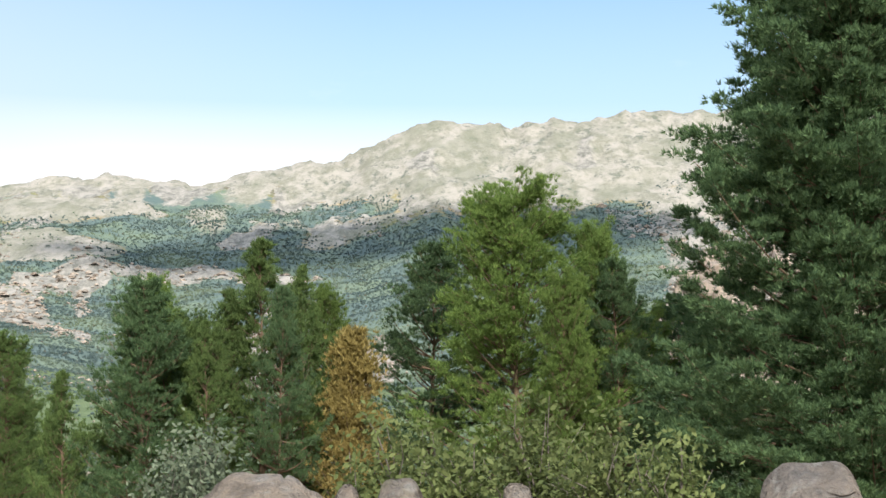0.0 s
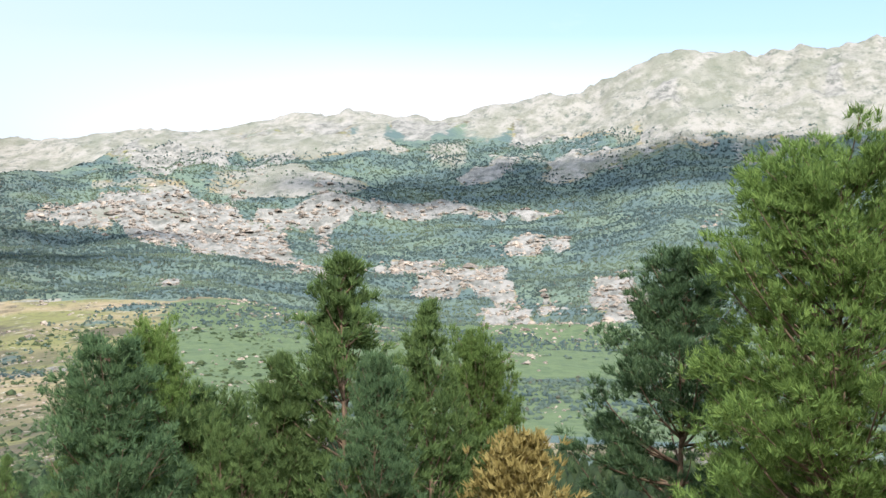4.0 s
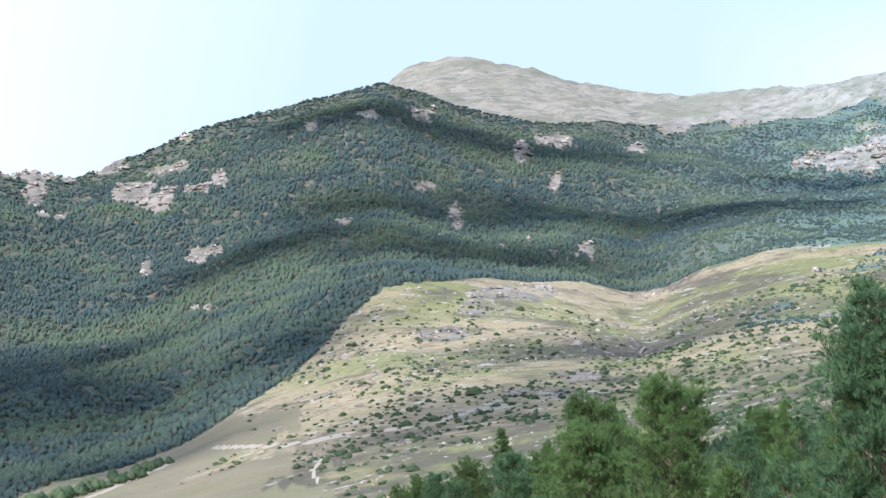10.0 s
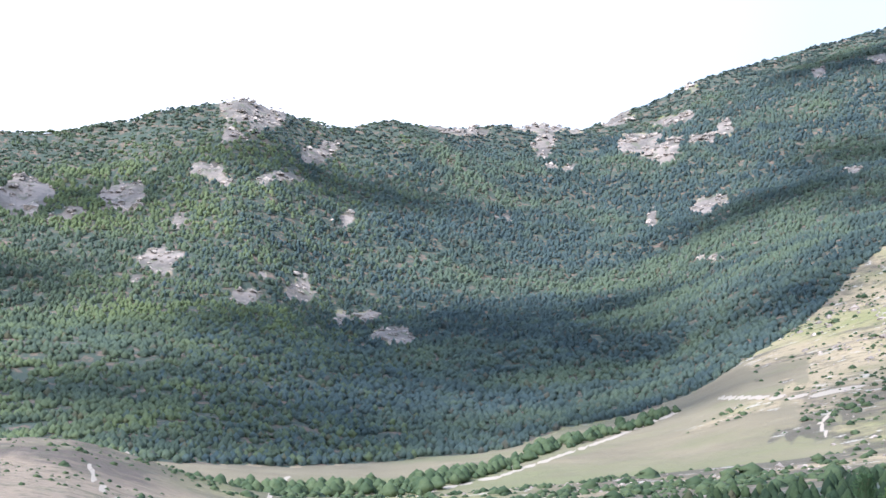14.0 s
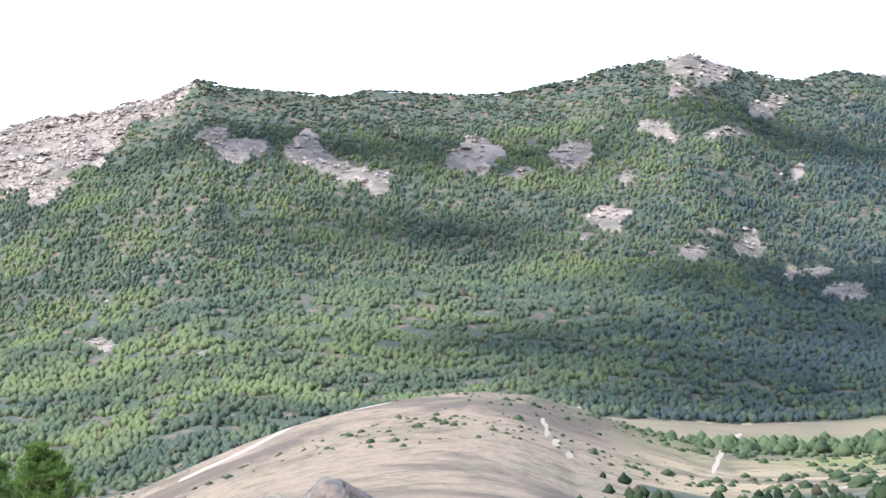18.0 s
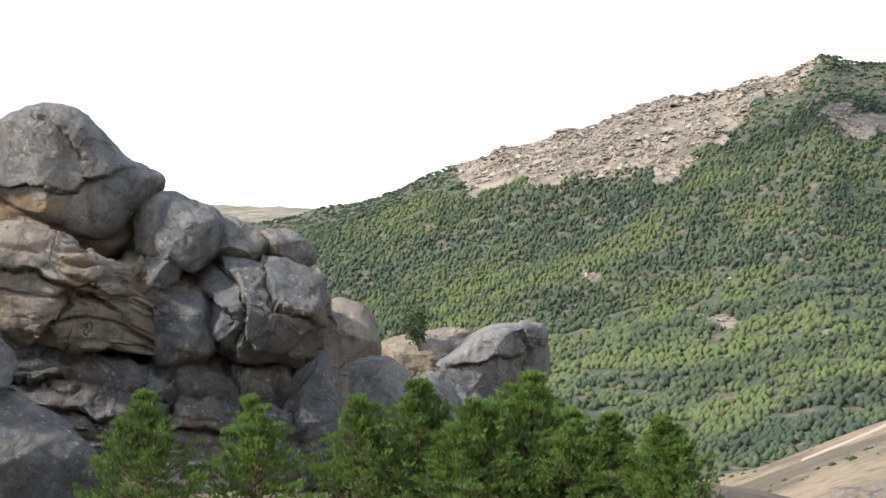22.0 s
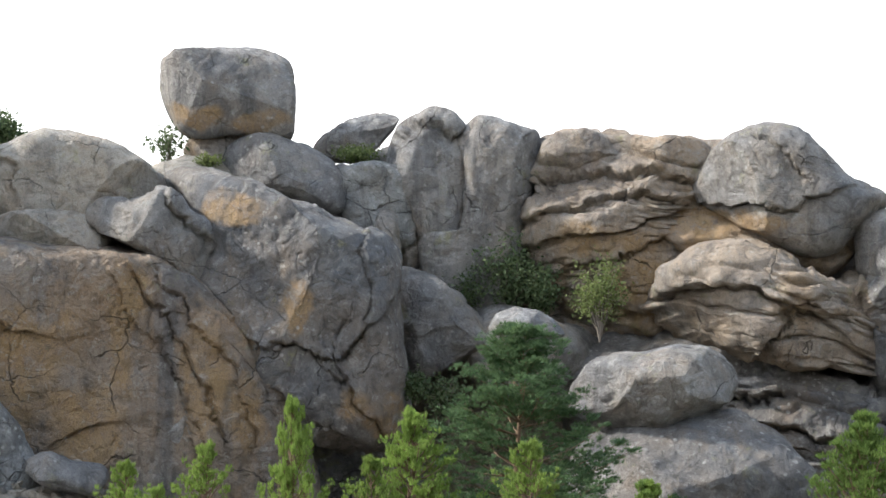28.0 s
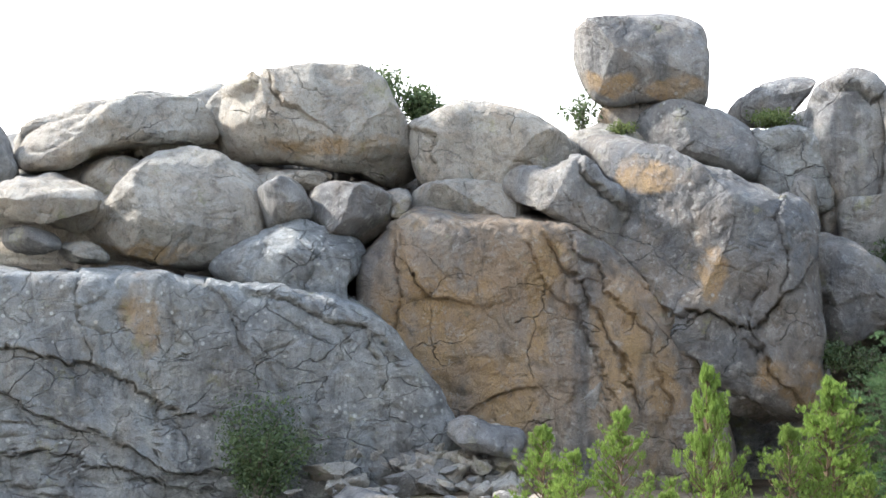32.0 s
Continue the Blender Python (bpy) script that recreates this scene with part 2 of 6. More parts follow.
# bluish crowns of the middle slopes: haze and shade put into the colour
HAZY_DEEP_FOREST = far_wood("hazy_deep_forest_crowns", (0.100, 0.142, 0.138), (0.126, 0.172, 0.154), (0.185, 0.232, 0.140))
# darker crowns below the viewpoint, the shade there put into their colour
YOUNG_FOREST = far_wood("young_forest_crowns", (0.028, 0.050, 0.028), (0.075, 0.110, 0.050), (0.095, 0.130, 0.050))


def land_material():
    """The ground: dry grass and heath, bare granite, and the needle litter under the woods, darkened for shade."""
    m, n = material("land")
    p = n.add("ShaderNodeNewGeometry").outputs["Position"]

    ragged = n.noise(p, 0.045, 9.0, 0.72)

    def mask(name, edge=1.5):
        """Where a cover lies, with a ragged edge."""
        f = n.add("ShaderNodeAttribute", attribute_name=name).outputs["Fac"]
        torn = n.math("ADD", f, n.math("MULTIPLY", n.math("SUBTRACT", ragged, 0.5), edge))
        return n.math("MULTIPLY", n.span(torn, 0.38, 0.56), n.span(f, 0.0, 0.12))

    fine, mid, broad = n.noise(p, 0.35, 6.0, 0.65), n.noise(p, 0.03, 8.0, 0.66), n.noise(p, 0.006, 5.0, 0.6)
    deep = n.scaled(p, 1.0, 0.32, 1.0)
    tuft = n.noise(p, 0.11, 6.0, 0.7, 0.4)
    patches = n.noise(p, 0.0035, 6.0, 0.66, 0.5)
    heath = n.mix(n.span(broad, 0.44, 0.56), (0.305, 0.238, 0.14), (0.185, 0.182, 0.068))
    heath = n.mix(n.span(n.noise(p, 0.011, 6.0, 0.66, 0.6), 0.54, 0.62, 0.0, 0.8), heath, (0.082, 0.066, 0.052))
    heath = n.mix(n.span(patches, 0.54, 0.62, 0.0, 0.65), heath, (0.078, 0.064, 0.052))
    heath = n.mix(n.span(mid, 0.53, 0.62, 0.0, 0.75), heath, (0.105, 0.09, 0.056))
    scrub = n.add("ShaderNodeAttribute", attribute_name="scrub").outputs["Fac"]
    heath = n.mix(n.math("MULTIPLY", scrub, n.span(n.noise(p, 0.02, 7.0, 0.7, 0.5), 0.40, 0.52)), heath, (0.088, 0.074, 0.052))
    knoll = n.add("ShaderNodeAttribute", attribute_name="knoll").outputs["Fac"]
    sand = n.mix(n.span(n.noise(n.scaled(p, 0.5, 0.9, 1.0), 0.012, 9.0, 0.7, 0.8), 0.46, 0.54), (0.245, 0.186, 0.124), (0.105, 0.080, 0.060))
    sand = n.mix(n.span(mid, 0.54, 0.62, 0.0, 0.6), sand, (0.19, 0.165, 0.095))
    sand = n.mix(n.span(n.noise(p, 0.25, 5.0, 0.7), 0.52, 0.60, 0.0, 0.6), sand, (0.12, 0.10, 0.068))
    heath = n.mix(knoll, heath, sand)
    heath = n.mix(n.span(tuft, 0.55, 0.64, 0.0, 0.75), heath, (0.085, 0.082, 0.045))
    heath = n.mix(n.math("MULTIPLY", n.span(n.noise(p, 0.07, 6.0, 0.72), 0.58, 0.64, 0.0, 0.85), n.add("ShaderNodeAttribute", attribute_name="stony").outputs["Fac"]), heath, (0.40, 0.36, 0.29))
    heath = n.mix(n.span(fine, 0.54, 0.68, 0.0, 0.5), heath, (0.10, 0.095, 0.055))
    field = n.mix(n.span(broad, 0.42, 0.58), n.mix(n.span(mid, 0.35, 0.65), (0.215, 0.178, 0.106), (0.17, 0.138, 0.085)), (0.155, 0.155, 0.070))
    rock = n.mix(n.span(mid, 0.40, 0.60), (0.275, 0.226, 0.182), (0.125, 0.108, 0.088))
    rock = n.mix(n.span(n.noise(p, 0.09, 5.0, 0.7), 0.54, 0.62, 0.0, 0.8), rock, (0.12, 0.125, 0.075))
    # needle litter, its colour darkened for the shade of the crowns
    litter = n.mix(n.span(tuft, 0.50, 0.62), (0.056, 0.072, 0.050), (0.170, 0.118, 0.082))
    # bluer ground and paler rock on the high range: distance haze put into colour
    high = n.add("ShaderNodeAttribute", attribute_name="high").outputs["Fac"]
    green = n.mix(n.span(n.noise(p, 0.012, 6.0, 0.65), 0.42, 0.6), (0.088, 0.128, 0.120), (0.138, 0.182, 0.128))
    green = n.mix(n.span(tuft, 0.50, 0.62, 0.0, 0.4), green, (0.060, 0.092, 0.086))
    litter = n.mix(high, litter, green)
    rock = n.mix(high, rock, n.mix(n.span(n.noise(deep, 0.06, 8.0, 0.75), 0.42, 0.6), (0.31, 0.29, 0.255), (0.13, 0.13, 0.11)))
    c = n.mix(mask("field", 0.5), heath, field)
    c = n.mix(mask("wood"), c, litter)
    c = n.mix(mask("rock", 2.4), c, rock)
    stony = n.noise(deep, 0.03, 12.0, 0.78, 0.2)
    bare = n.mix(n.span(stony, 0.44, 0.58), (0.315, 0.292, 0.25), (0.185, 0.182, 0.138))
    bare = n.mix(n.span(n.noise(deep, 0.05, 7.0, 0.75), 0.54, 0.62, 0.0, 0.8), bare, (0.095, 0.11, 0.085))
    bare = n.mix(n.span(n.noise(deep, 0.006, 6.0, 0.66, 0.5), 0.50, 0.60, 0.0, 0.6), bare, (0.17, 0.175, 0.125))
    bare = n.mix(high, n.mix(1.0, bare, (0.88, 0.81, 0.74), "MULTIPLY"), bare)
    c = n.mix(mask("moor", 0.9), c, bare)
    c = n.mix(mask("lawn", 1.0), c, n.mix(n.span(tuft, 0.45, 0.62), (0.115, 0.155, 0.072), (0.078, 0.112, 0.056)))
    c = n.mix(mask("track", 0.4), c, (0.36, 0.30, 0.225))
    finish(n, c, 0.95, n.math("ADD", mid, n.math("MULTIPLY", fine, 0.15)), 0.6, 6.0)
    return m


LAND = land_material()


# ---- helpers for meshes ----
def lattice(ix, iy, iz, seed):
    h = (ix * 374761393 + iy * 668265263 + iz * 2147483647 + seed * 974634777) & 0xFFFFFFFF
    h = ((h ^ (h >> 13)) * 1274126177) & 0xFFFFFFFF
    h = ((h ^ (h >> 16)) * 2246822519) & 0xFFFFFFFF
    return ((h ^ (h >> 15)) & 0xFFFFFF) / float(0xFFFFFF) * 2.0 - 1.0


def vnoise(p, seed=0):
    """Smooth noise from -1 to 1 at many points at once."""
    f = np.floor(p)
    i = f.astype(np.int64)
    t = p - f
    t = t * t * t * (t * (t * 6 - 15) + 10)
    out = 0.0
    for a in (0, 1):
        for b in (0, 1):
            for c in (0, 1):
                k = (t[:, 0] if a else 1 - t[:, 0]) * (t[:, 1] if b else 1 - t[:, 1]) * (t[:, 2] if c else 1 - t[:, 2])
                out = out + k * lattice(i[:, 0] + a, i[:, 1] + b, i[:, 2] + c, seed)
    return out


def fbm(p, octaves=4, seed=0, gain=0.5):
    out, amp = 0.0, 1.0
    for k in range(octaves):
        out = out + amp * vnoise(p * 2.03 ** k + 17.3 * k, seed + k)
        amp *= gain
    return out


def mesh_of(name, verts, faces, mat, smooth=True):
    """faces: an array of triangles or of quads."""
    me = bpy.data.meshes.new(name)
    verts, faces = np.asarray(verts, np.float32), np.asarray(faces, np.int32)
    k = faces.shape[1]
    me.vertices.add(len(verts))
    me.vertices.foreach_set("co", verts.ravel())
    me.loops.add(faces.size)
    me.loops.foreach_set("vertex_index", faces.ravel())
    me.polygons.add(len(faces))
    me.polygons.foreach_set("loop_start", np.arange(len(faces), dtype=np.int32) * k)
    me.polygons.foreach_set("use_smooth", np.full(len(faces), smooth, dtype=bool))
    me.update(calc_edges=True)
    me.materials.append(mat)
    return me


def grid_quads(rows, cols, closed):
    """Quads of a grid of points, row after row; closed: the rows are rings."""
    r, c = np.meshgrid(np.arange(rows - 1), np.arange(cols if closed else cols - 1), indexing="ij")
    a, b = r * cols + c, r * cols + (c + 1) % cols
    return np.stack([a, b, b + cols, a + cols], -1).reshape(-1, 4)


# ---- land ----
def table(az, *pairs):
    xs, ys = zip(*pairs)
    return np.interp(az, xs, ys)


def soft_table(az, width, *pairs):
    """The same with its corners rounded off over some degrees."""
    return sum(table(az + k * width, *pairs) * w2 for k, w2 in ((-1, 0.12), (-0.5, 0.22), (0, 0.32), (0.5, 0.22), (1, 0.12)))


def ridge_el(az):
    return soft_table(az, 0.35, (-30, 11.0), (-13.4, 11.6), (-11.8, 11.95), (-8.6, 11.85), (-5.3, 11.65), (-1.7, 11.25), (0.9, 11.45), (4, 10.2),
                 (9.9, 9.45), (12.2, 9.55), (13.9, 9.4), (16, 9.0), (18, 8.5), (20.5, 7.4), (23, 7.3), (25.4, 7.35), (29.2, 7.5), (32.5, 7.95), (35.2, 8.85),
                 (36.5, 8.65), (38.7, 8.0), (41.2, 7.4), (43, 6.6), (44, 6.5), (45, 5.95), (47, 5.82), (49, 5.92), (51.4, 5.9),
                 (53, 5.65), (55.2, 6.5), (56.4, 6.75), (57, 6.55), (58.8, 6.25), (60.5, 5.85), (66.8, 5.75), (67.9, 5.45), (71.2, 5.47),
                 (72.1, 5.75), (73.4, 5.15), (75.8, 4.65), (77.8, 4.3), (79.4, 3.6), (82.7, 2.75), (87.5, 1.45), (90.6, 0.9), (100, 0.5),
                 (330, 3.0))


def far_el(az):
    return soft_table(az, 0.6, (-30, 3), (13, 3.0), (15, 8.0), (17, 8.85), (18.5, 8.7), (20.2, 8.5), (21.3, 8.3), (23.7, 8.28), (25.4, 8.04), (27.4, 8.38), (29.2, 9.04),
                 (31, 9.5), (33.1, 9.63), (34.2, 9.35), (35.1, 8.8), (37, 7.0), (40, 3), (46, 0.5), (330, 0.5))


def wood_el(az):
    return soft_table(az, 0.7, (-30, 1.5), (8, 2.6), (15, 3.3), (20, 3.35), (22.8, 3.2), (25.2, 2.6), (26.8, 1.8), (28.9, 2.3), (32.2, 2.1), (34.8, 1.75),
                 (36.2, 1.0), (37.8, 0.05), (39.6, -1.1), (41.4, -2.4), (43.6, -3.4), (46, -4.0), (47.8, -4.6), (51.5, -5.0), (60.4, -5.1),
                 (66, -6.0), (72, -6.6), (76, -7.6), (85, -8.2), (330, -8.2))


def hill_el(az):
    return soft_table(az, 2.2, (-30, -2.0), (5, -0.6), (15, -0.3), (20, -1.0), (25, -2.2), (30, -3.4), (35, -4.3), (43, -5.4), (50, -6.2), (56, -6.1), (58.1, -5.2),
                 (60.4, -4.55), (61.7, -3.95), (64.2, -4.1), (66, -4.45), (68.5, -5.0), (70.9, -5.8), (73.5, -7.0), (75.7, -8.0), (80, -9.0), (330, -9.0))


def ridge_d(az):
    return table(az, (-30, 3700), (15, 3600), (22, 2900), (35, 2500), (44, 2300), (56, 1900), (72, 1750), (82, 1900), (95, 2200), (330, 2400))


def wood_d(az):
    return table(az, (-30, 1500), (28, 1450), (34, 1300), (40, 1050), (47, 880), (60, 760), (70, 680), (80, 600), (100, 560), (330, 560))


def land_profile(az, d):
    """Height of the land, before its relief."""
    ld = np.log(d)
    hd = np.full_like(az, 500.0)
    dip = np.minimum(wood_el(az), hill_el(az)) - table(az, (-30, 0.3), (50, 0.2), (60, 1.0), (74, 0.6), (330, 0.3))
    mid = 0.55 * wood_el(az) + 0.45 * ridge_el(az)
    knots = [(np.full_like(az, 60.0), np.full_like(az, -9.2)), (np.full_like(az, 120.0), soft_table(az, 2.0, (-30, -5.5), (15, -4.6), (24, -5.2), (30, -7.4), (38, -9.6), (330, -9.6))),
             (hd * 0.62, hill_el(az) - table(az, (-30, 2), (50, 1.2), (60, 2.6), (72, 1.6), (330, 0.5))), (hd, hill_el(az)), (hd * 1.16, dip), (wood_d(az), wood_el(az)),
             (0.5 * (wood_d(az) + ridge_d(az)), mid), (ridge_d(az), ridge_el(az)), (ridge_d(az) * 1.12, ridge_el(az) - 1.2),
             (np.full_like(az, 4550.0), np.maximum(far_el(az), 1.0)), (np.full_like(az, 4950.0), np.maximum(far_el(az) - 1.0, 0.0))]
    el = knots[0][1].copy()
    for (d0, e0), (d1, e1) in zip(knots, knots[1:]):
        u = np.clip((ld - np.log(d0)) / (np.log(d1) - np.log(d0)), 0, 1)
        el = np.where(d >= d0, e0 + (e1 - e0) * u, el)
    near = soft_table(az, 2.0, (-30, -7.9), (45, -7.9), (55, -10.5), (70, -10.5), (76, -7.9), (330, -7.9))
    out = np.tan(np.radians(el)) * d
    k = np.clip((d - 48.0) / 40.0, 0, 1)
    return near * (1 - k) + out * k


# bare granite on the slopes: az, el, half width, half height in degrees
ROCK_SPOTS = [
    (55.84, 6.32, 1.01, 0.46), (56.46, 5.5, 0.65, 0.28), (54.02, 4.9, 0.65, 0.59), (56.9, 4.31, 0.65, 0.28), (55.01, 3.98, 1.01, 0.22),
    (54.63, 0.57, 0.65, 0.52), (55.89, 0.42, 0.52, 0.18), (52.81, -0.4, 1.11, 0.26), (51.53, -1, 0.83, 0.22), (58.83, 1.49, 0.55, 0.28),
    (58.31, 2.57, 0.33, 0.41), (59.99, 3.63, 0.55, 0.41), (53.1, 2.62, 0.37, 0.46), (46.67, 5.14, 0.55, 0.41), (46.02, 4.5, 0.65, 0.18),
    (43.34, 5.24, 0.83, 0.46), (42.33, 6.06, 0.65, 0.26), (40.59, 5.5, 0.18, 0.26), (42.51, 5.05, 0.37, 0.41), (41.23, 3.17, 0.55, 0.33),
    (42.97, 2.94, 0.18, 0.46), (41.14, 1.37, 0.41, 0.11), (44.08, 6.34, 0.55, 0.22), (36.6, 4, 0.33, 0.22), (33.83, 5.59, 0.26, 0.13),
    (37.58, 7.1, 0.22, 0.22), (47.87, 2.8, 0.37, 0.11), (37.49, 4.7, 0.22, 0.18), (51.19, 5.85, 1.11, 0.13), (48.8, 5.81, 1.11, 0.15),
    (46.76, 5.75, 0.92, 0.18), (41.96, 6.97, 0.92, 0.3), (71.73, 4.09, 0.59, 0.33), (70.9, 3.54, 0.66, 0.37), (68.78, 3.64, 0.55, 0.46),
    (67.86, 3.02, 1.11, 0.52), (66.39, 2.74, 0.46, 0.33), (63.18, 3.53, 0.65, 0.52), (61.46, 2.83, 0.83, 0.18), (60.1, 3.48, 0.41, 0.46),
    (56.98, 4.11, 0.7, 0.22), (58.4, 2.55, 0.41, 0.33), (58.95, 1.38, 0.52, 0.33), (59.67, 0.66, 0.22, 0.22), (62.28, 2.24, 0.41, 0.18),
    (65.65, 4.47, 0.46, 0.13), (55.92, 6.26, 0.83, 0.52), (56.45, 5.47, 0.7, 0.37), (79.68, -1.31, 0.33, 0.09), (74.6, 0.3, 0.37, 0.09),
    (76.62, -2.52, 0.65, 0.15), (75.26, -2.76, 0.52, 0.15), (71.96, -3.12, 0.26, 0.09), (56.3, 0.27, 0.55, 0.18), (55.6, 0.98, 0.37, 0.18),
    (75.07, -1.26, 0.33, 0.09), (73.41, -0.54, 0.26, 0.11), (79.4, -0.13, 0.41, 0.09), (43.21, 5.25, 0.83, 0.55), (41.09, 5.2, 0.46, 0.18),
    (41.34, 3.12, 0.65, 0.33), (40.56, 5.48, 0.22, 0.33), (33.93, 7.74, 0.55, 0.33), (35.87, 7.51, 0.46, 0.15), (37.51, 7.25, 0.18, 0.15),
    (29.77, 6.93, 0.46, 0.22), (30.7, 6.38, 0.28, 0.46), (25.5, 7.36, 0.74, 0.26), (23.48, 7.42, 0.83, 0.3), (26.99, 6.68, 0.46, 0.18),
    (32.92, 4.63, 0.26, 0.41), (33.38, 3.98, 0.18, 0.18), (36.58, 3.92, 0.33, 0.22), (37.59, 4.69, 0.18, 0.15), (29.58, 5.59, 0.18, 0.18),
    (33.93, 5.58, 0.22, 0.13), (36.31, 4.28, 0.15, 0.15), (31.07, 3.62, 0.46, 0.18), (28.85, 3.15, 0.41, 0.22), (41.15, 1.35, 0.41, 0.13),
    (17.56, 3.86, 0.37, 0.26), (24.47, -1.24, 0.65, 0.3), (30.7, 1.86, 1.66, 0.26), (21.71, 1.36, 1.29, 0.15), (32.18, 1.4, 1.11, 0.11),
    (28.68, -0.63, 0.92, 0.15), (30.71, -1.26, 1.66, 0.15), (25.91, 0.93, 0.74, 0.13), (33.65, 0.76, 1.11, 0.15), (11.22, 6.17, 2.03, 0.22),
    (7.51, 6.2, 1.66, 0.22), (10.09, 4.79, 1.11, 0.15), (5.65, 5.19, 0.92, 0.15), (7.87, 4.17, 1.11, 0.37), (5.28, 2.98, 1.57, 0.55),
    (3.08, 3.54, 0.92, 0.48), (6.38, 1.5, 0.74, 0.37), (5.29, 8.04, 1.11, 0.33), (7.33, 7.49, 0.74, 0.26), (4.54, -0.31, 0.46, 0.18),
    (15.22, 3.11, 0.46, 0.15)
]


def rock_mask(az, el, n1):
    m = np.zeros_like(az)
    for a, e, w2, h2 in ROCK_SPOTS:
        k = 1.3 if a < 15 else 1.0
        q = ((az - a) / (k * w2)) ** 2 + ((el - e) / (k * h2)) ** 2
        m = np.maximum(m, np.clip(1.35 - q + 1.7 * n1, 0, 1))
    # the boulder slope under the falling ridge
    top = ridge_el(az)
    low = table(az, (72.0, 5.9), (73.4, 4.6), (75.5, 3.2), (77, 2.3), (79, 1.9), (83.6, 1.4), (84.5, 3.0))
    m = np.maximum(m, np.where((az > 72) & (az < 84.3), np.clip((el - low) * 2.2 + 0.8 * n1 + 0.4, 0, 1), 0))
    # the pale spur that runs down to the right
    top = table(az, (12.3, 4.3), (12.6, 4.7), (15, 6.0), (17, 7.0), (19, 6.6), (21.5, 6.2))
    low = table(az, (12.3, 4.4), (14, 4.6), (15.6, 5.0), (16.4, 5.3), (21.5, 5.9))
    m = np.maximum(m, np.where((az > 12.2) & (az < 22), np.clip(np.minimum(top - el, el - low) * 3.0 + 0.7 + 0.9 * n1, 0, 1), 0))
    return m


def speckle_mask(az, el, n1):
    """Bare rock among scattered trees on the high range and round the needles."""
    high = np.clip((el - table(az, (8, 8.4), (13, 7.3))) * 0.6 + 1.6 * n1, 0, 1) * np.clip((24.5 - az) / 2.5, 0, 1)
    return np.maximum(high, np.clip((-6.2 - az) * 1.2 + n1, 0, 1) * np.clip((8.9 + 0.12 * (-6.5 - az) - el) * 3 + n1, 0, 1) * (el > 2))


FINE = np.concatenate([np.arange(-30, 94, 0.12), np.arange(94, 330, 2.0)])
RANGE = np.concatenate([[0.5], np.geomspace(4, 60, 22)[:-1], np.geomspace(60, 420, 40)[:-1], np.geomspace(420, 2000, 105)[:-1], np.geomspace(2000, 4950, 100)])


def relief(x, y, d, rocky):
    p = np.stack([x, y, 0 * x], -1)
    q = p * np.where(d > 2200, 1.0, 0.0)[:, None] * np.array([1.0, 0.4, 1.0]) + p * np.where(d > 2200, 0.0, 1.0)[:, None]
    big = fbm(p / 260.0, 5, 5) * np.clip((d - 250) / 1500.0, 0, 1) * 13.0
    rough = (0.45 - np.abs(fbm(p / 55.0, 4, 9))) * np.clip(d / 2500.0, 0, 1.3) * 10.0 * rocky + (0.5 - np.abs(fbm(q / 130.0, 5, 13))) * np.clip((d - 2300) / 900, 0, 1) * 11.0 + fbm(q / 38.0, 3, 14) * np.clip((d - 2300) / 900, 0, 1) * 4.0
    small = fbm(p / 6.0, 3, 2) * 0.35 * np.clip(1.3 - d / 200.0, 0, 1)
    return big + rough + small


def masks(az, el, d, n1, n2):
    rock, speckle = rock_mask(az, el, n1), speckle_mask(az, el, n1)
    wooded = (d > wood_d(az) * (1 + 0.03 * n2)).astype(float)
    right = az < 20
    line = table(az, (-10, 8.2), (8, 8.2), (13, 6.9), (30, 6.9))
    patch = np.clip(1.2 - (el - line) * 0.55 + 1.5 * n2, 0, 1)
    wooded = np.where(right, wooded * patch, wooded)
    wooded = np.where((az < 24) & (d > 330) & (d < wood_d(az)) & (az > -30), np.clip(2.5 * n2 + table(az, (-30, 0.7), (12, 0.6), (17, -0.2), (24, -1.5)), 0, 1), wooded)
    wooded = np.where((az > 20) & (az < 58) & (d < 330) & (d > 90), 1.0, wooded)
    wooded = np.where((az <= 20) & (d < 330) & (d > 90), 0.8, wooded)
    far = (d > ridge_d(az) * 1.1) & (az > 15)
    moor = np.where(far, 1.0, 0.0)
    moor = np.maximum(moor, np.where(right, np.clip((el - 8.6) * 0.6 - 1.5 * n1, 0, 1) * 0.8, 0))
    moor = np.maximum(moor, np.clip((23.5 - az) / 2, 0, 1) * (d > wood_d(az)) * 0.75 * np.clip(1.3 - 1.6 * wooded, 0, 1))
    wooded = np.where(far, 0.0, wooded)
    rock = np.where(far, np.clip(0.9 * n1 + 0.1, 0, 0.5), rock)
    field = np.clip(np.minimum((az - 36.5) / 3, (61 - az) / 3) + 0.8 * n1, 0, 1) * np.clip((d - 560) / 30 + n2, 0, 1) * (d < wood_d(az)) * np.clip(0.9 + n2, 0, 1)
    lawn = np.clip((18.5 - az) / 2, 0, 1) * np.clip((wood_d(az) * 1.1 - d) / 150 + n2, 0, 1) * np.clip((d - 420) / 100, 0, 1)
    keep = np.clip(1.25 - 1.5 * rock, 0, 1) * np.clip(1.1 - 0.6 * speckle, 0, 1) * np.where(right, np.clip((9.8 - el) * 0.9, 0, 1), 1) * (1 - 0.45 * lawn)
    rock = np.where(d < wood_d(az), rock * 0.6, np.maximum(rock, speckle))
    return rock, wooded * keep, moor, field, lawn


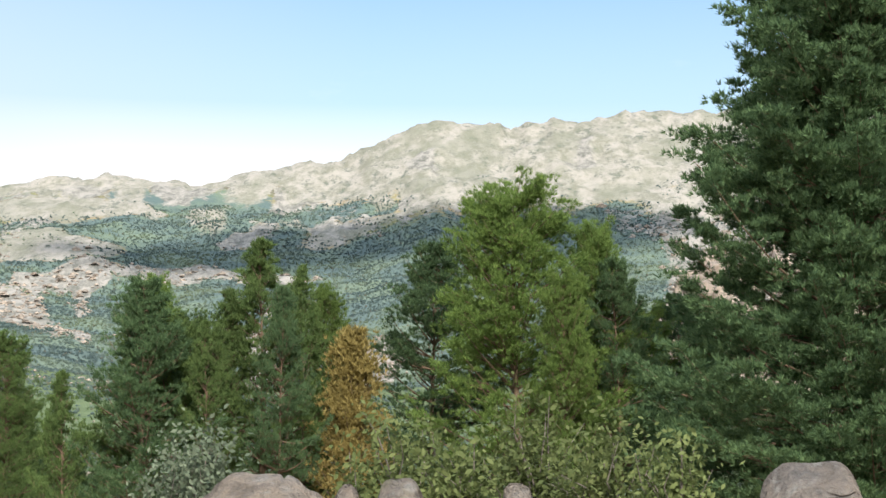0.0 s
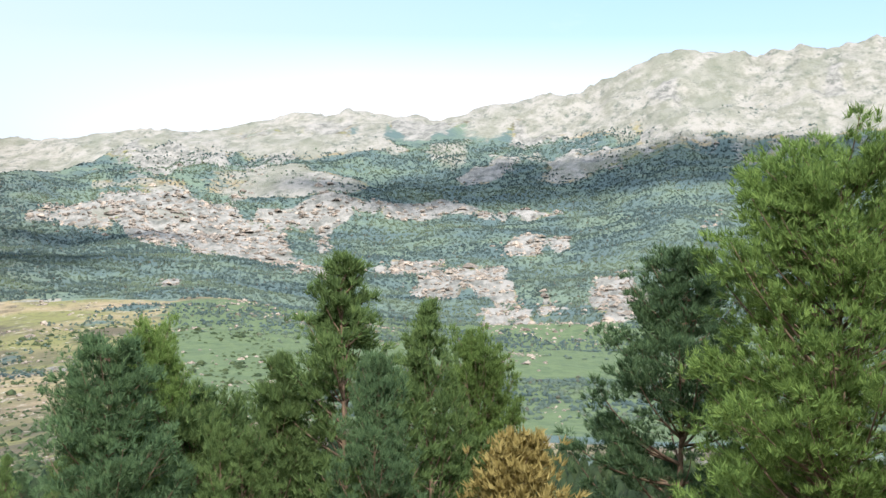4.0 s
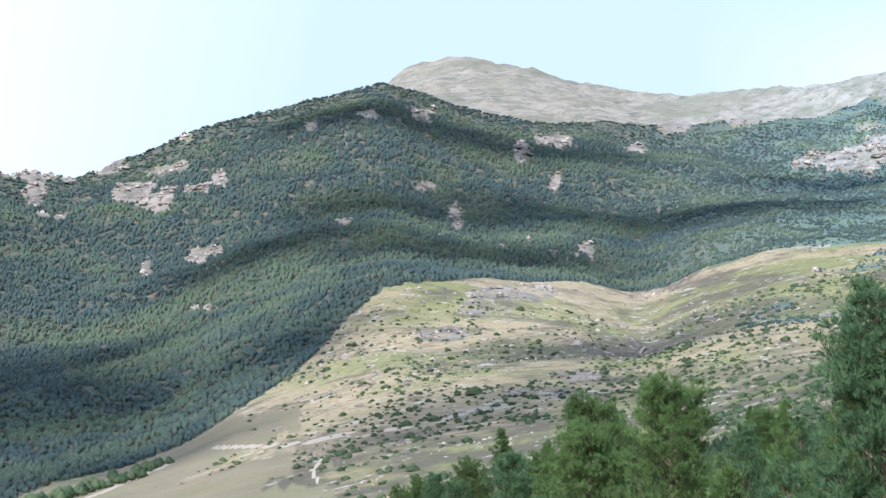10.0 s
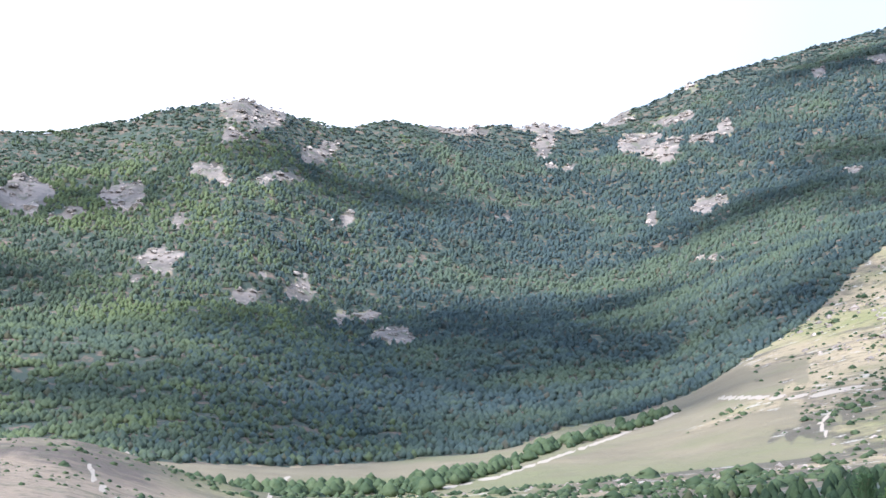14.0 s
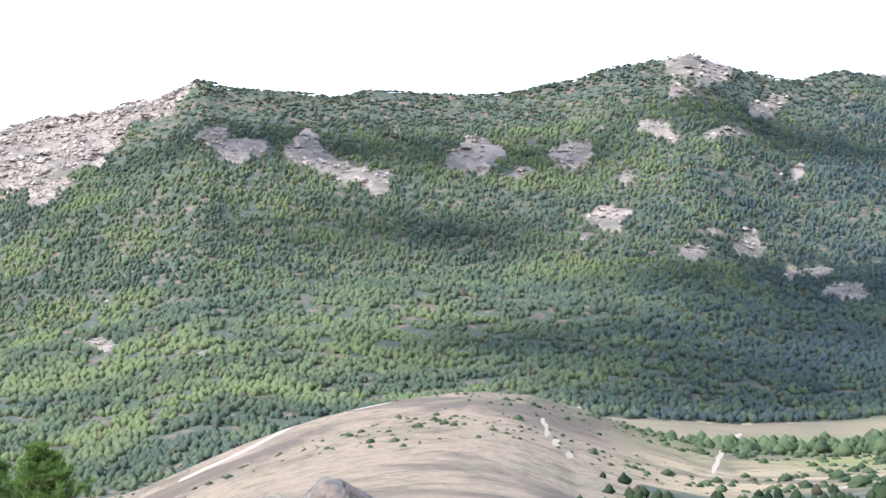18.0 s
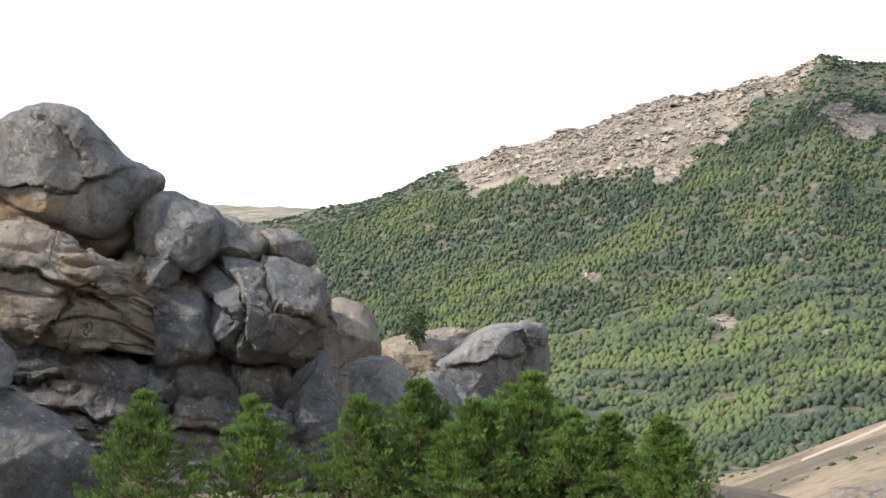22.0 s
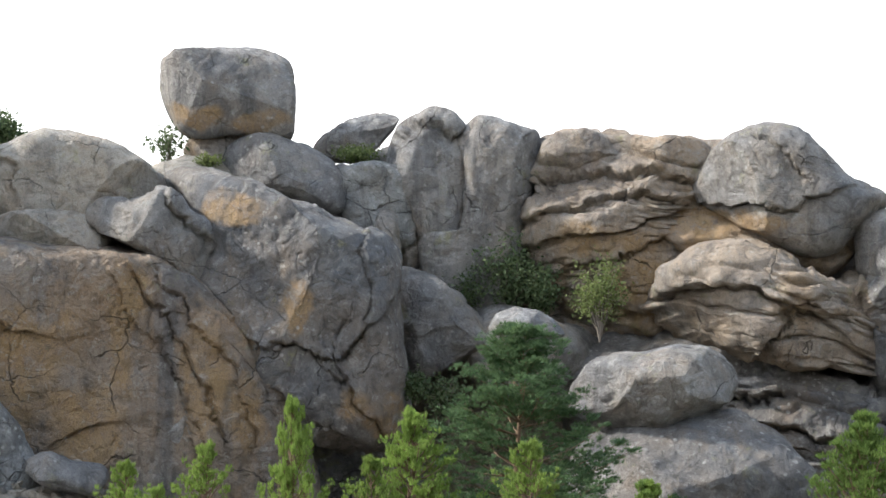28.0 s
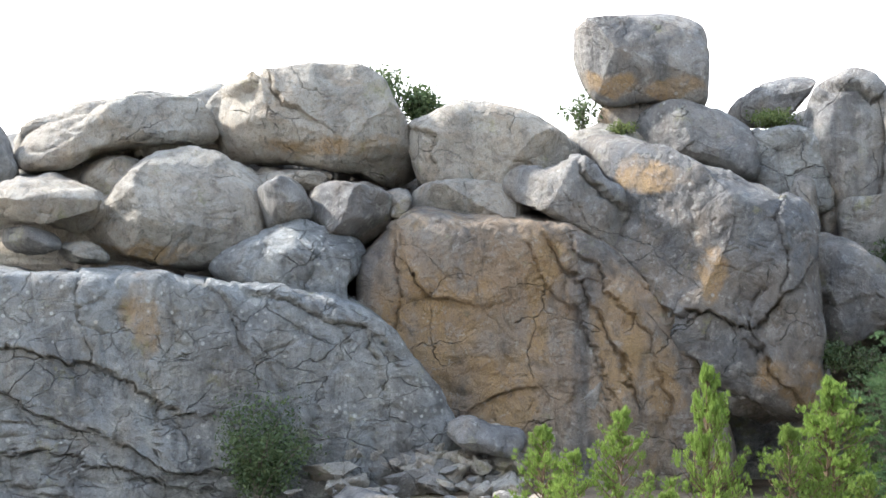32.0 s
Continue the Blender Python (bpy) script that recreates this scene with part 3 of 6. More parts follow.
def polyline_near(az, el, pts, half):
    best = np.full_like(az, 9.0)
    for (a0, e0), (a1, e1) in zip(pts, pts[1:]):
        u = np.clip(((az - a0) * (a1 - a0) + (el - e0) * (e1 - e0)) / ((a1 - a0) ** 2 + (e1 - e0) ** 2), 0, 1)
        best = np.minimum(best, np.hypot(az - a0 - u * (a1 - a0), 1.6 * (el - e0 - u * (e1 - e0))))
    return np.clip(1.5 - best / half, 0, 1)


TRACKS = [
    (0.08, [(40.76, -3.01), (38.35, -2.95), (36.19, -2.60), (33.64, -2.26), (32.18, -1.84), (30.71, -1.72)]),
    (0.07, [(37.18, -3.37), (37.63, -3.76), (37.41, -4.16)]),
    (0.055, [(50.40, -6.14), (47.84, -5.60), (44.17, -4.32), (42.15, -3.49)]),
    (0.06, [(72.90, -7.04), (70.87, -6.16), (68.47, -4.98), (66.62, -4.72), (64.41, -4.17), (61.68, -3.89)]),
    (0.07, [(61.07, -5.18), (60.89, -5.72), (60.16, -6.41)]),
    (0.08, [(55.58, -6.82), (55.31, -6.19), (54.76, -5.64)])
]


def land_at(az, d):
    """Height and masks of the land at many places."""
    a, x, y = np.radians(az), -np.sin(np.radians(az)) * d, np.cos(np.radians(az)) * d
    p = np.stack([x, y, 0 * x], -1)
    z = land_profile(az, d)
    steep = np.stack([a * 2000.0, np.arctan2(z, d) * 2400.0, 0 * x], -1)
    n1 = (0.65 * fbm(steep / 48.0, 4, 21) + 0.55 * fbm(steep / 18.0, 3, 22) * (d < 2600))
    n2 = fbm(p / 210.0, 4, 33) * 0.9
    rock, wooded, moor, field, lawn = masks(az, np.degrees(np.arctan2(z, d)), d, n1, n2)
    z = z + relief(x, y, d, rock)
    return x, y, z, rock, wooded, moor, field, lawn


def build_land():
    az, d = np.meshgrid(FINE, RANGE)
    shape = az.shape
    az, d = az.ravel(), d.ravel()
    x, y, z, rock, wooded, moor, field, lawn = land_at(az, d)
    me = mesh_of("ground", np.stack([x, y, z], -1), grid_quads(*shape, True)[:, ::-1], LAND)
    el = np.degrees(np.arctan2(z, d))
    track = np.zeros_like(az)
    for half, pts in TRACKS:
        track = np.maximum(track, polyline_near(az, el, pts, half))
    track[(d > wood_d(az)) | (d < 300)] = 0
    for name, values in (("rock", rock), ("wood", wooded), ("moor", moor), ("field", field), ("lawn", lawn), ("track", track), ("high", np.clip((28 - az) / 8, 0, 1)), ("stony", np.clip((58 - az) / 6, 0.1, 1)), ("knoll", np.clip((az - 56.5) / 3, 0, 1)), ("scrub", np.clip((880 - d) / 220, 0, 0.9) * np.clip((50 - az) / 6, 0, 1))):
        me.attributes.new(name, "FLOAT", "POINT").data.foreach_set("value", values.astype(np.float32))
    tagged(new("ground", me), "dry heath valley, wooded slopes and granite ridges", "land", kind="structure")


build_land()


# ---- woods on the slopes ----
def crown_shape(sides, rings):
    """Points of one small crown: height fraction, radius fraction, turn."""
    out = []
    for k in range(rings):
        u = k / rings
        r = ((0.55, 1.0, 0.82, 0.55) if rings > 3 else (0.85, 1.0, 0.6))[k] if rings > 2 else (1.0, 0.72)[k]
        for s in range(sides):
            out.append((0.12 + 0.85 * u, r, 2 * math.pi * (s + 0.5 * (k % 2)) / sides))
    out.append((1.0, 0.0, 0.0))
    tris = []
    for k in range(rings - 1):
        for s in range(sides):
            a, b = k * sides + s, k * sides + (s + 1) % sides
            tris += [(a, b, b + sides), (a, b + sides, a + sides)]
    for s in range(sides):
        tris.append(((rings - 1) * sides + s, (rings - 1) * sides + (s + 1) % sides, rings * sides))
    return np.array(out), np.array(tris)


def crowns(name, x, y, z, high, wide, sides, rings, rng, mat=FOREST):
    shape, tris = crown_shape(sides, rings)
    n, k = len(x), len(shape)
    turn = rng.uniform(0, 6.3, n)[:, None] + shape[None, :, 2]
    r = wide[:, None] * 0.5 * shape[None, :, 1] * rng.uniform(0.7, 1.3, (n, k))
    h = high[:, None] * (shape[None, :, 0] + rng.uniform(-0.05, 0.05, (n, k)))
    v = np.stack([x[:, None] + np.cos(turn) * r, y[:, None] + np.sin(turn) * r, z[:, None] + h], -1).reshape(-1, 3)
    f = (tris[None] + (np.arange(n) * k)[:, None, None]).reshape(-1, 3)
    return mesh_of(name, v, f, mat, True)


def sow(rng, az0, az1, d0, d1, step):
    """Random places with a spacing that widens with distance."""
    out_a, out_d, d = [], [], d0
    while d < d1:
        s = step(d)
        n = int(radians(az1 - az0) * d / s)
        out_a.append(rng.uniform(az0, az1, n))
        out_d.append(d + rng.uniform(0, s, n))
        d += s
    return np.concatenate(out_a), np.concatenate(out_d)


def build_woods():
    rng = np.random.default_rng(4)
    for name, d0, d1, sides, rings, label in (("near_forest", 640, 1250, 5, 3, "pine forest over the lower slope, green with dry gaps"),
                                              ("far_forest", 1250, 3300, 4, 2, "dark pine forest over the high slopes")):
        az, d = sow(rng, -18, 92, d0, d1, (lambda q: 2.7 + q / 900.0) if d0 < 1000 else (lambda q: 3.1 + q / 950.0))
        x, y, z, rock, wooded, moor, field, lawn = land_at(az, d)
        gap = fbm(np.stack([x, y, 0 * x], -1) / 15.0, 3, 71)
        hole = np.where(d < 1250, table(az, (50, 0.8), (60, 0.36)), 1.2)
        keep = (rng.uniform(0, 1, len(x)) < wooded * 1.1) & (gap < hole) & (d < ridge_d(az) * 1.01)
        x, y, z, d = x[keep], y[keep], z[keep], d[keep]
        k = rng.uniform(0.6, 1.3, len(x))
        high, wide = (3.2 + d / 1100.0) * k, (2.6 + d / 720.0) * k * rng.uniform(0.85, 1.2, len(x))
        high = high * np.clip((ridge_d(az[keep]) - d) / 160.0, 0.45, 1)
        wide = np.minimum(wide, 7.0)
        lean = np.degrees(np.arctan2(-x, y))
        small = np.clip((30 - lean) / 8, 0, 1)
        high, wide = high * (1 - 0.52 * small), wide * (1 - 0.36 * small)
        # crowns with painted haze stand to the right, plain green ones to the left
        hazy = lean < rng.uniform(16, 32, len(x))
        deep = ~hazy & (lean < rng.uniform(50, 60, len(x)))
        for sub, mat in ((hazy, HAZY_HIGH_FOREST), (deep, HAZY_DEEP_FOREST), (~hazy & ~deep, FOREST)):
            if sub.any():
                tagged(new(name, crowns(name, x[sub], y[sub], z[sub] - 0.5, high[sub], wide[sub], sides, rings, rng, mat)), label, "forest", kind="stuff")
    # the belt of young pines just below the viewpoint
    az, d = sow(rng, -14, 60, 160, 330, lambda q: 2.2 + q / 160.0)
    x, y, z, *_ = land_at(az, d)
    keep = rng.uniform(0, 1, len(x)) < table(az, (8, 0.8), (40, 0.8), (50, 0.45), (60, 0.1))
    x, y, z, d, az = x[keep], y[keep], z[keep], d[keep], az[keep]
    k = rng.uniform(0.7, 1.25, len(x))
    lift = table(az, (8, 8.0), (30, 6.5), (40, 4.6), (60, 3.5))
    tagged(new("young_forest", crowns("young_forest", x, y, z - 0.5, 0.62 * lift * k, 2.0 * k, 8, 4, rng, YOUNG_FOREST)), "young pines on the slope below the viewpoint", "forest", kind="stuff")
    # shrubs and broom on the heath
    az, d = sow(rng, 14, 82, 340, 1450, lambda q: 2.4 + q / 260.0)
    x, y, z, rock, wooded, moor, field, lawn = land_at(az, d)
    keep = ((d < wood_d(az)) | (az > 55)) & (d < 1250) & (rng.uniform(0, 1, len(x)) < 1.0 * np.clip(fbm(np.stack([x, y, 0 * x], -1) / 60.0, 3, 8) + 0.5, 0, 1)) & (field < 0.5)
    x, y, z = x[keep], y[keep], z[keep]
    k = rng.lognormal(0, 0.4, len(x))
    k = k * table(np.degrees(np.arctan2(-x, y)), (54, 1.0), (60, 0.5))
    tagged(new("heath_shrubs", crowns("heath_shrubs", x, y, z - 0.2, 1.0 * k, 2.2 * k, 5, 2, rng, OAK_LEAF)), "low dark shrubs dotted over the dry heath", "shrubs", kind="stuff")
    # trees along the stream
    pts = STREAM
    xs, ds = [], []
    for (a0, d0), (a1, d1) in zip(pts, pts[1:]):
        n = 70
        u = rng.uniform(0, 1, n)
        xs.append(a0 + (a1 - a0) * u + rng.normal(0, 0.24, n))
        ds.append(d0 + (d1 - d0) * u + rng.normal(0, 13, n))
    x, y, z, *_ = land_at(np.concatenate(xs), np.concatenate(ds))
    k = rng.uniform(0.3, 1.35, len(x))
    tagged(new("stream_trees", crowns("stream_trees", x, y, z - 0.4, 5.0 * k, 5.0 * k, 7, 4, rng, OAK_LEAF)), "leafy trees in a line along the stream", "trees", kind="stuff")


STREAM = [(58.5, 640), (54.5, 650), (51.0, 655), (49.0, 690), (46.8, 760), (44.8, 830), (42.5, 900)]
build_woods()


def build_outcrops():
    """Loose granite blocks that stand out of the slopes."""
    rng = np.random.default_rng(8)
    az, d = sow(rng, -18, 92, 420, 3400, lambda q: 2.4 + q / 380.0)
    az2, d2 = sow(rng, 71, 84.5, 1350, 2000, lambda q: 4.2)
    az, d = np.concatenate([az, az2]), np.concatenate([d, d2])
    x, y, z, rock, wooded, moor, field, lawn = land_at(az, d)
    keep = (rng.uniform(0, 1, len(x)) < np.where(az > 71, 1.0, 0.8) * rock * np.clip((3000 - d) / 600, 0, 1)) & (d < ridge_d(az) * 1.01)
    heath = (d < wood_d(az)) & (rng.uniform(0, 1, len(x)) < 0.4 * np.clip(2.2 * fbm(np.stack([x / 90.0, y / 38.0, 0 * x], -1), 4, 18) - 0.12, 0, 1)) & (az > 10) & (az < 60) & (field < 0.5)
    keep = keep | heath
    x, y, z, d = x[keep], y[keep], z[keep], d[keep]
    shape, tris = crown_shape(6, 2)
    n, k = len(x), len(shape)
    size = d / 780.0 * rng.lognormal(0, 0.45, n) * np.where(d < wood_d(az[keep]), 0.8, 1.0) * np.where(az[keep] > 70, 0.85, 1.0)
    turn = rng.uniform(0, 6.3, n)[:, None] + shape[None, :, 2]
    r = size[:, None] * shape[None, :, 1] * rng.uniform(0.6, 1.3, (n, k))
    h = size[:, None] * 0.85 * (shape[None, :, 0] - 0.3 + rng.uniform(-0.2, 0.2, (n, k)))
    v = np.stack([x[:, None] + np.cos(turn) * r, y[:, None] + np.sin(turn) * r, z[:, None] + h], -1).reshape(-1, 3)
    f = (tris[None] + (np.arange(n) * k)[:, None, None]).reshape(-1, 3)
    tagged(new("rock_outcrops", mesh_of("rock_outcrops", v, f, FAR_ROCK, False)), "pale granite blocks scattered over the slopes", "rocks", kind="stuff")


def far_rock():
    m, n = material("far_granite")
    g = n.add("ShaderNodeNewGeometry")
    c = n.mix(g.outputs["Random Per Island"], (0.19, 0.156, 0.126), (0.43, 0.355, 0.285))
    c = n.mix(n.span(n.noise(g.outputs["Position"], 0.16, 7.0, 0.75), 0.46, 0.60, 0.0, 0.8), c, (0.125, 0.12, 0.10))
    finish(n, c, 0.9, n.noise(g.outputs["Position"], 0.5, 4.0), 0.7, 1.0)
    return m


FAR_ROCK = far_rock()
build_outcrops()


def build_spires():
    """The wall of granite needles across the side valley."""
    rng = np.random.default_rng(15)
    az, d = rng.uniform(-17, -6.4, 1300), rng.uniform(1500, 3200, 1300)
    x, y, z, *_ = land_at(az, d)
    el = np.degrees(np.arctan2(z, d))
    keep = (el < table(az, (-17, 10.6), (-13.5, 9.4), (-7.4, 6.6), (-6.4, 5.0)) - 0.4) & (el > 2.0)
    x, y, z, d, el = x[keep], y[keep], z[keep], d[keep], el[keep]
    n = len(x)
    high = d * (0.004 + 0.013 * rng.uniform(0, 1, n) ** 2)
    shape, tris = crown_shape(8, 4)
    k = len(shape)
    turn = rng.uniform(0, 6.3, n)[:, None] + shape[None, :, 2]
    wide = high * rng.uniform(0.28, 0.5, n)
    r = wide[:, None] * np.where(shape[None, :, 1] > 0, 1.25 - 0.75 * shape[None, :, 0], 0) * rng.uniform(0.45, 1.55, (n, k))
    h = high[:, None] * (shape[None, :, 0] * 1.1 - 0.15 + rng.uniform(-0.12, 0.12, (n, k)))
    v = np.stack([x[:, None] + np.cos(turn) * r, y[:, None] + np.sin(turn) * r, z[:, None] + h], -1).reshape(-1, 3)
    f = (tris[None] + (np.arange(n) * k)[:, None, None]).reshape(-1, 3)
    tagged(new("rock_spires", mesh_of("rock_spires", v, f, FAR_ROCK)), "pale granite needles crowding a side ridge", "rocks", kind="stuff")


build_spires()


# ---- granite boulders ----
def smooth_outline(pts, n):
    """A closed rounded curve through a few corners, evenly divided."""
    p = np.array(pts, float)
    k = len(p)
    t = np.linspace(0, k, n * 4, endpoint=False)
    i = t.astype(int)
    u = (t - i)[:, None]
    a, b, c, d = p[(i - 1) % k], p[i % k], p[(i + 1) % k], p[(i + 2) % k]
    q = 0.5 * (2 * b + (c - a) * u + (2 * a - 5 * b + 4 * c - d) * u ** 2 + (3 * b - a - 3 * c + d) * u ** 3)
    s = np.concatenate([[0], np.cumsum(np.hypot(*np.diff(np.vstack([q, q[:1]]), axis=0).T))])
    at = np.linspace(0, s[-1], n, endpoint=False)
    return np.stack([np.interp(at, s, np.append(q[:, j], q[0, j])) for j in (0, 1)], -1)


def normals_of(v, quads):
    nrm = np.zeros_like(v)
    f = np.cross(v[quads[:, 2]] - v[quads[:, 0]], v[quads[:, 3]] - v[quads[:, 1]])
    for j in range(4):
        for c in range(3):
            nrm[:, c] += np.bincount(quads[:, j], f[:, c], len(v))
    return nrm / np.maximum(np.linalg.norm(nrm, axis=1, keepdims=True), 1e-9)


def seg_near(x, z, line):
    """Distance from a broken line, with a sign for its two sides."""
    best, side = np.full(len(x), 1e3), np.ones(len(x))
    for (x0, z0), (x1, z1) in zip(line, line[1:]):
        u = np.clip(((x - x0) * (x1 - x0) + (z - z0) * (z1 - z0)) / ((x1 - x0) ** 2 + (z1 - z0) ** 2 + 1e-9), 0, 1)
        r = np.hypot(x - x0 - u * (x1 - x0), z - z0 - u * (z1 - z0))
        s = np.sign((x1 - x0) * (z - z0) - (z1 - z0) * (x - x0))
        side, best = np.where(r < best, s, side), np.minimum(best, r)
    return best, side


def boulder(az, d, depth, pts, label, mat=GRANITE_GREY, box=2.6, layers=0.0, cracks=0.0, rough=1.0, lean=0.0, fine=0.062, name="boulder",
            joints=(), stains=(), facets=6, seed=None):
    """A weathered granite block at distance d: pts are its outline in metres, across and up from the viewpoint side,
    shaped to fit the camera's view.
    depth: half its thickness. box: 2 is round, 4 is blocky. layers, cracks: how deep it is weathered.
    joints: clefts along broken lines, with their width and depth. stains: ochre patches, as centre and half sizes."""
    seed = int(az * 7 + d) % 997 if seed is None else seed
    rng = np.random.default_rng(seed)
    size = np.ptp(np.array(pts), axis=0)
    n = int(min(620, max(44, 1.5 * size.sum() / fine)))
    ring = smooth_outline(pts, n)
    c = ring.mean(0)
    m = int(min(130, max(11, size.min() * 0.55 / fine)))
    q = np.concatenate([np.linspace(0.02, 1, m) ** 0.85, np.linspace(1, 0.03, max(7, m // 6))[1:]])
    side = np.concatenate([-np.ones(m), np.ones(len(q) - m)])
    dep = depth * side * (1 - np.minimum(q, 1) ** box) ** (1 / box)
    flat = c[None, None] + (ring[None] - c) * q[:, None, None]
    local = np.concatenate([flat, np.broadcast_to(dep[:, None, None], (len(q), n, 1))], -1).reshape(-1, 3)
    # broad faces, as if hewn, on the near side
    half = np.array([size[0] * 0.5, size[1] * 0.5, depth])
    unit = (local - np.array([c[0], c[1], 0])) / half
    for k in range(facets):
        way = np.array([rng.normal(0, 0.8), rng.normal(0.15, 0.7), -1.0])
        way /= np.linalg.norm(way)
        over = np.maximum(unit @ way - rng.uniform(0.74, 0.92), 0)
        unit = unit - way * (over * 0.82)[:, None]
    local = unit * half + np.array([c[0], c[1], 0])
    local[:, 2] += lean * (local[:, 1] - c[1])
    a = radians(az)
    right, away = np.array([math.cos(a), math.sin(a), 0]), np.array([-math.sin(a), math.cos(a), 0])
    v = away * d + local[:, :1] * right + local[:, 2:] * away + local[:, 1:2] * np.array([0, 0, 1.0])
    quads = grid_quads(len(q), n, True)
    s = float(np.sqrt(size[0] * size[1]))
    nrm = normals_of(v, quads)
    if np.einsum("ij,ij->i", nrm[: n * m], np.tile(-away, (n * m, 1))).mean() < 0:
        quads, nrm = quads[:, ::-1], -nrm
    g = fbm(v / (0.42 * s + 0.5), 3, seed) * 0.030 * s + fbm(v / 1.2, 4, seed + 50, 0.5) * 0.075 + fbm(v / 0.45, 3, seed + 57, 0.6) * 0.03
    # thin creases, here and there
    bent = v + np.stack([0.9 * fbm(v / 1.7 + k * 31, 3, seed + 70 + k) for k in range(3)], -1)
    some = np.clip(vnoise(v / 2.4, seed + 75) * 3 + 0.3, 0, 1)
    g = g - 0.045 * some * np.exp(-vnoise(bent / np.array([1.9, 1.9, 1.4]), seed + 77) ** 2 / 0.0018)
    g = g - 0.05 * np.clip(vnoise(v / 3.1 + 9, seed + 85) * 3 + 0.2, 0, 1) * np.exp(-vnoise(bent / np.array([0.75, 0.75, 1.3]) + 50, seed + 87) ** 2 / 0.0012)
    if layers:
        w1 = v.copy()
        w1[:, 2] = w1[:, 2] * 1.3 + 0.1 * local[:, 0] + 0.75 * vnoise(v / 2.6, seed + 3)
        w1[:, :2] *= 0.2
        bed = np.abs(fbm(w1, 4, seed + 5, 0.6))
        broken = 0.45 + 0.75 * np.clip(vnoise(v / 1.9, seed + 61) + 0.35, 0, 1)
        g = g + layers * broken * (np.minimum(bed, 0.4) ** 0.6 - 0.45)
    if cracks:
        w2 = v.copy()
        w2[:, 2] *= 1.25
        for k, sc in enumerate((3.6, 2.0)):
            near = vnoise(w2 / sc + 5 * k, seed + 9 + k) + 0.3 * vnoise(w2 / 0.8, seed + 19)
            g = g - cracks / (k + 1) * np.exp(-near ** 2 / 0.0022) + 0.25 * cracks * np.clip(near * 3, -1, 1)
    wx = local[:, 0] + 0.26 * fbm(v / 1.3, 5, seed + 31, 0.6)
    wz = local[:, 1] + 0.26 * fbm(v / 1.3 + 40, 5, seed + 32, 0.6)
    front = np.repeat(side, n) < 0
    for width, deep, line in joints:
        r, s2 = seg_near(wx, wz, line)
        step = 0.4 * deep * s2 * np.tanh(r / (0.6 * width)) * np.exp(-r / 0.9)
        g = g + np.where(front, -deep * np.exp(-(r / (0.5 * width)) ** 2) + step, 0)
    v = v + nrm * (g * rough)[:, None]
    me = mesh_of(name, v, quads, mat)
    mark = np.zeros(len(v))
    for x0, z0, rx, rz in stains:
        mark = np.maximum(mark, np.clip(1.6 - ((wx - x0) / rx) ** 2 - ((wz - z0) / rz) ** 2 + 0.7 * fbm(v / 0.9, 4, seed + 41), 0, 1))
    me.attributes.new("stain", "FLOAT", "POINT").data.foreach_set("value", mark.astype(np.float32))
    bm = bmesh.new()
    bm.from_mesh(me)
    bmesh.ops.holes_fill(bm, edges=[e for e in bm.edges if e.is_boundary], sides=0)
    for f in bm.faces:
        f.smooth = True
    bm.to_mesh(me)
    bm.free()
    return tagged(new(name, me), label, "boulder", "granite boulders")


# crest boulders take the sunlit tone, the walls below them the shaded ones
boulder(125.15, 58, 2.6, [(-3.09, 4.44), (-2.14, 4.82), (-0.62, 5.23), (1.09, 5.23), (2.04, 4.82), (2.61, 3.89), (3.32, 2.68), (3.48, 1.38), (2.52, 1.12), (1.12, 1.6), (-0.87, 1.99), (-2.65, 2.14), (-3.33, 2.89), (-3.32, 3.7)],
        'huge rounded granite boulder with a dark undercut', box=4.2, mat=GRANITE_PALE_SUNLIT, stains=[(0.49, 2.49, 1.49, 0.34)], joints=[(0.08, 0.3, [(-2.46, 4.35), (-1.54, 4.63), (-1.17, 3.89), (-0.8, 3.7)])])
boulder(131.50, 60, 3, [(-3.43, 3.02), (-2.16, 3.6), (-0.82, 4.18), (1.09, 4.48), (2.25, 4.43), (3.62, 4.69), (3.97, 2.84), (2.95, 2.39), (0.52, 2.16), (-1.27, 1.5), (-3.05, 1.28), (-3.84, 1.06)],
        'long pale granite slab split by rounded joints', mat=GRANITE_PALE_SUNLIT, cracks=0.1, box=3.2, joints=[(0.12, 0.5, [(0.41, 3.81), (0.49, 2.48)]), (0.08, 0.3, [(-1.37, 3.23), (-0.63, 2.66), (0.49, 2.57)])])
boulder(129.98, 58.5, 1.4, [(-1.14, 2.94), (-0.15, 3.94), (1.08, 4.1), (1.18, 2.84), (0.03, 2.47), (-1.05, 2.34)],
        'small pale granite block between larger ones', mat=GRANITE_PALE_SUNLIT, box=4)
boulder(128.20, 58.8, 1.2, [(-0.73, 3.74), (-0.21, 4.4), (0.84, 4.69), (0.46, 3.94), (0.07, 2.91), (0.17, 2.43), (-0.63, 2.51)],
        'narrow granite block wedged upright', mat=GRANITE_PALE_SUNLIT, box=3.2)
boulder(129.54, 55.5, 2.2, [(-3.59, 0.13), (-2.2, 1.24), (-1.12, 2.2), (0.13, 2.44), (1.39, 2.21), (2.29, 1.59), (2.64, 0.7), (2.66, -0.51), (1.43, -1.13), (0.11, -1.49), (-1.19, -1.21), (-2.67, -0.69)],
        'big smooth granite boulder lying on the wall', box=5, cracks=0.04, facets=9, mat=GRANITE_PALE_SUNLIT, stains=[(-1.12, -0.79, 1.61, 0.25)])
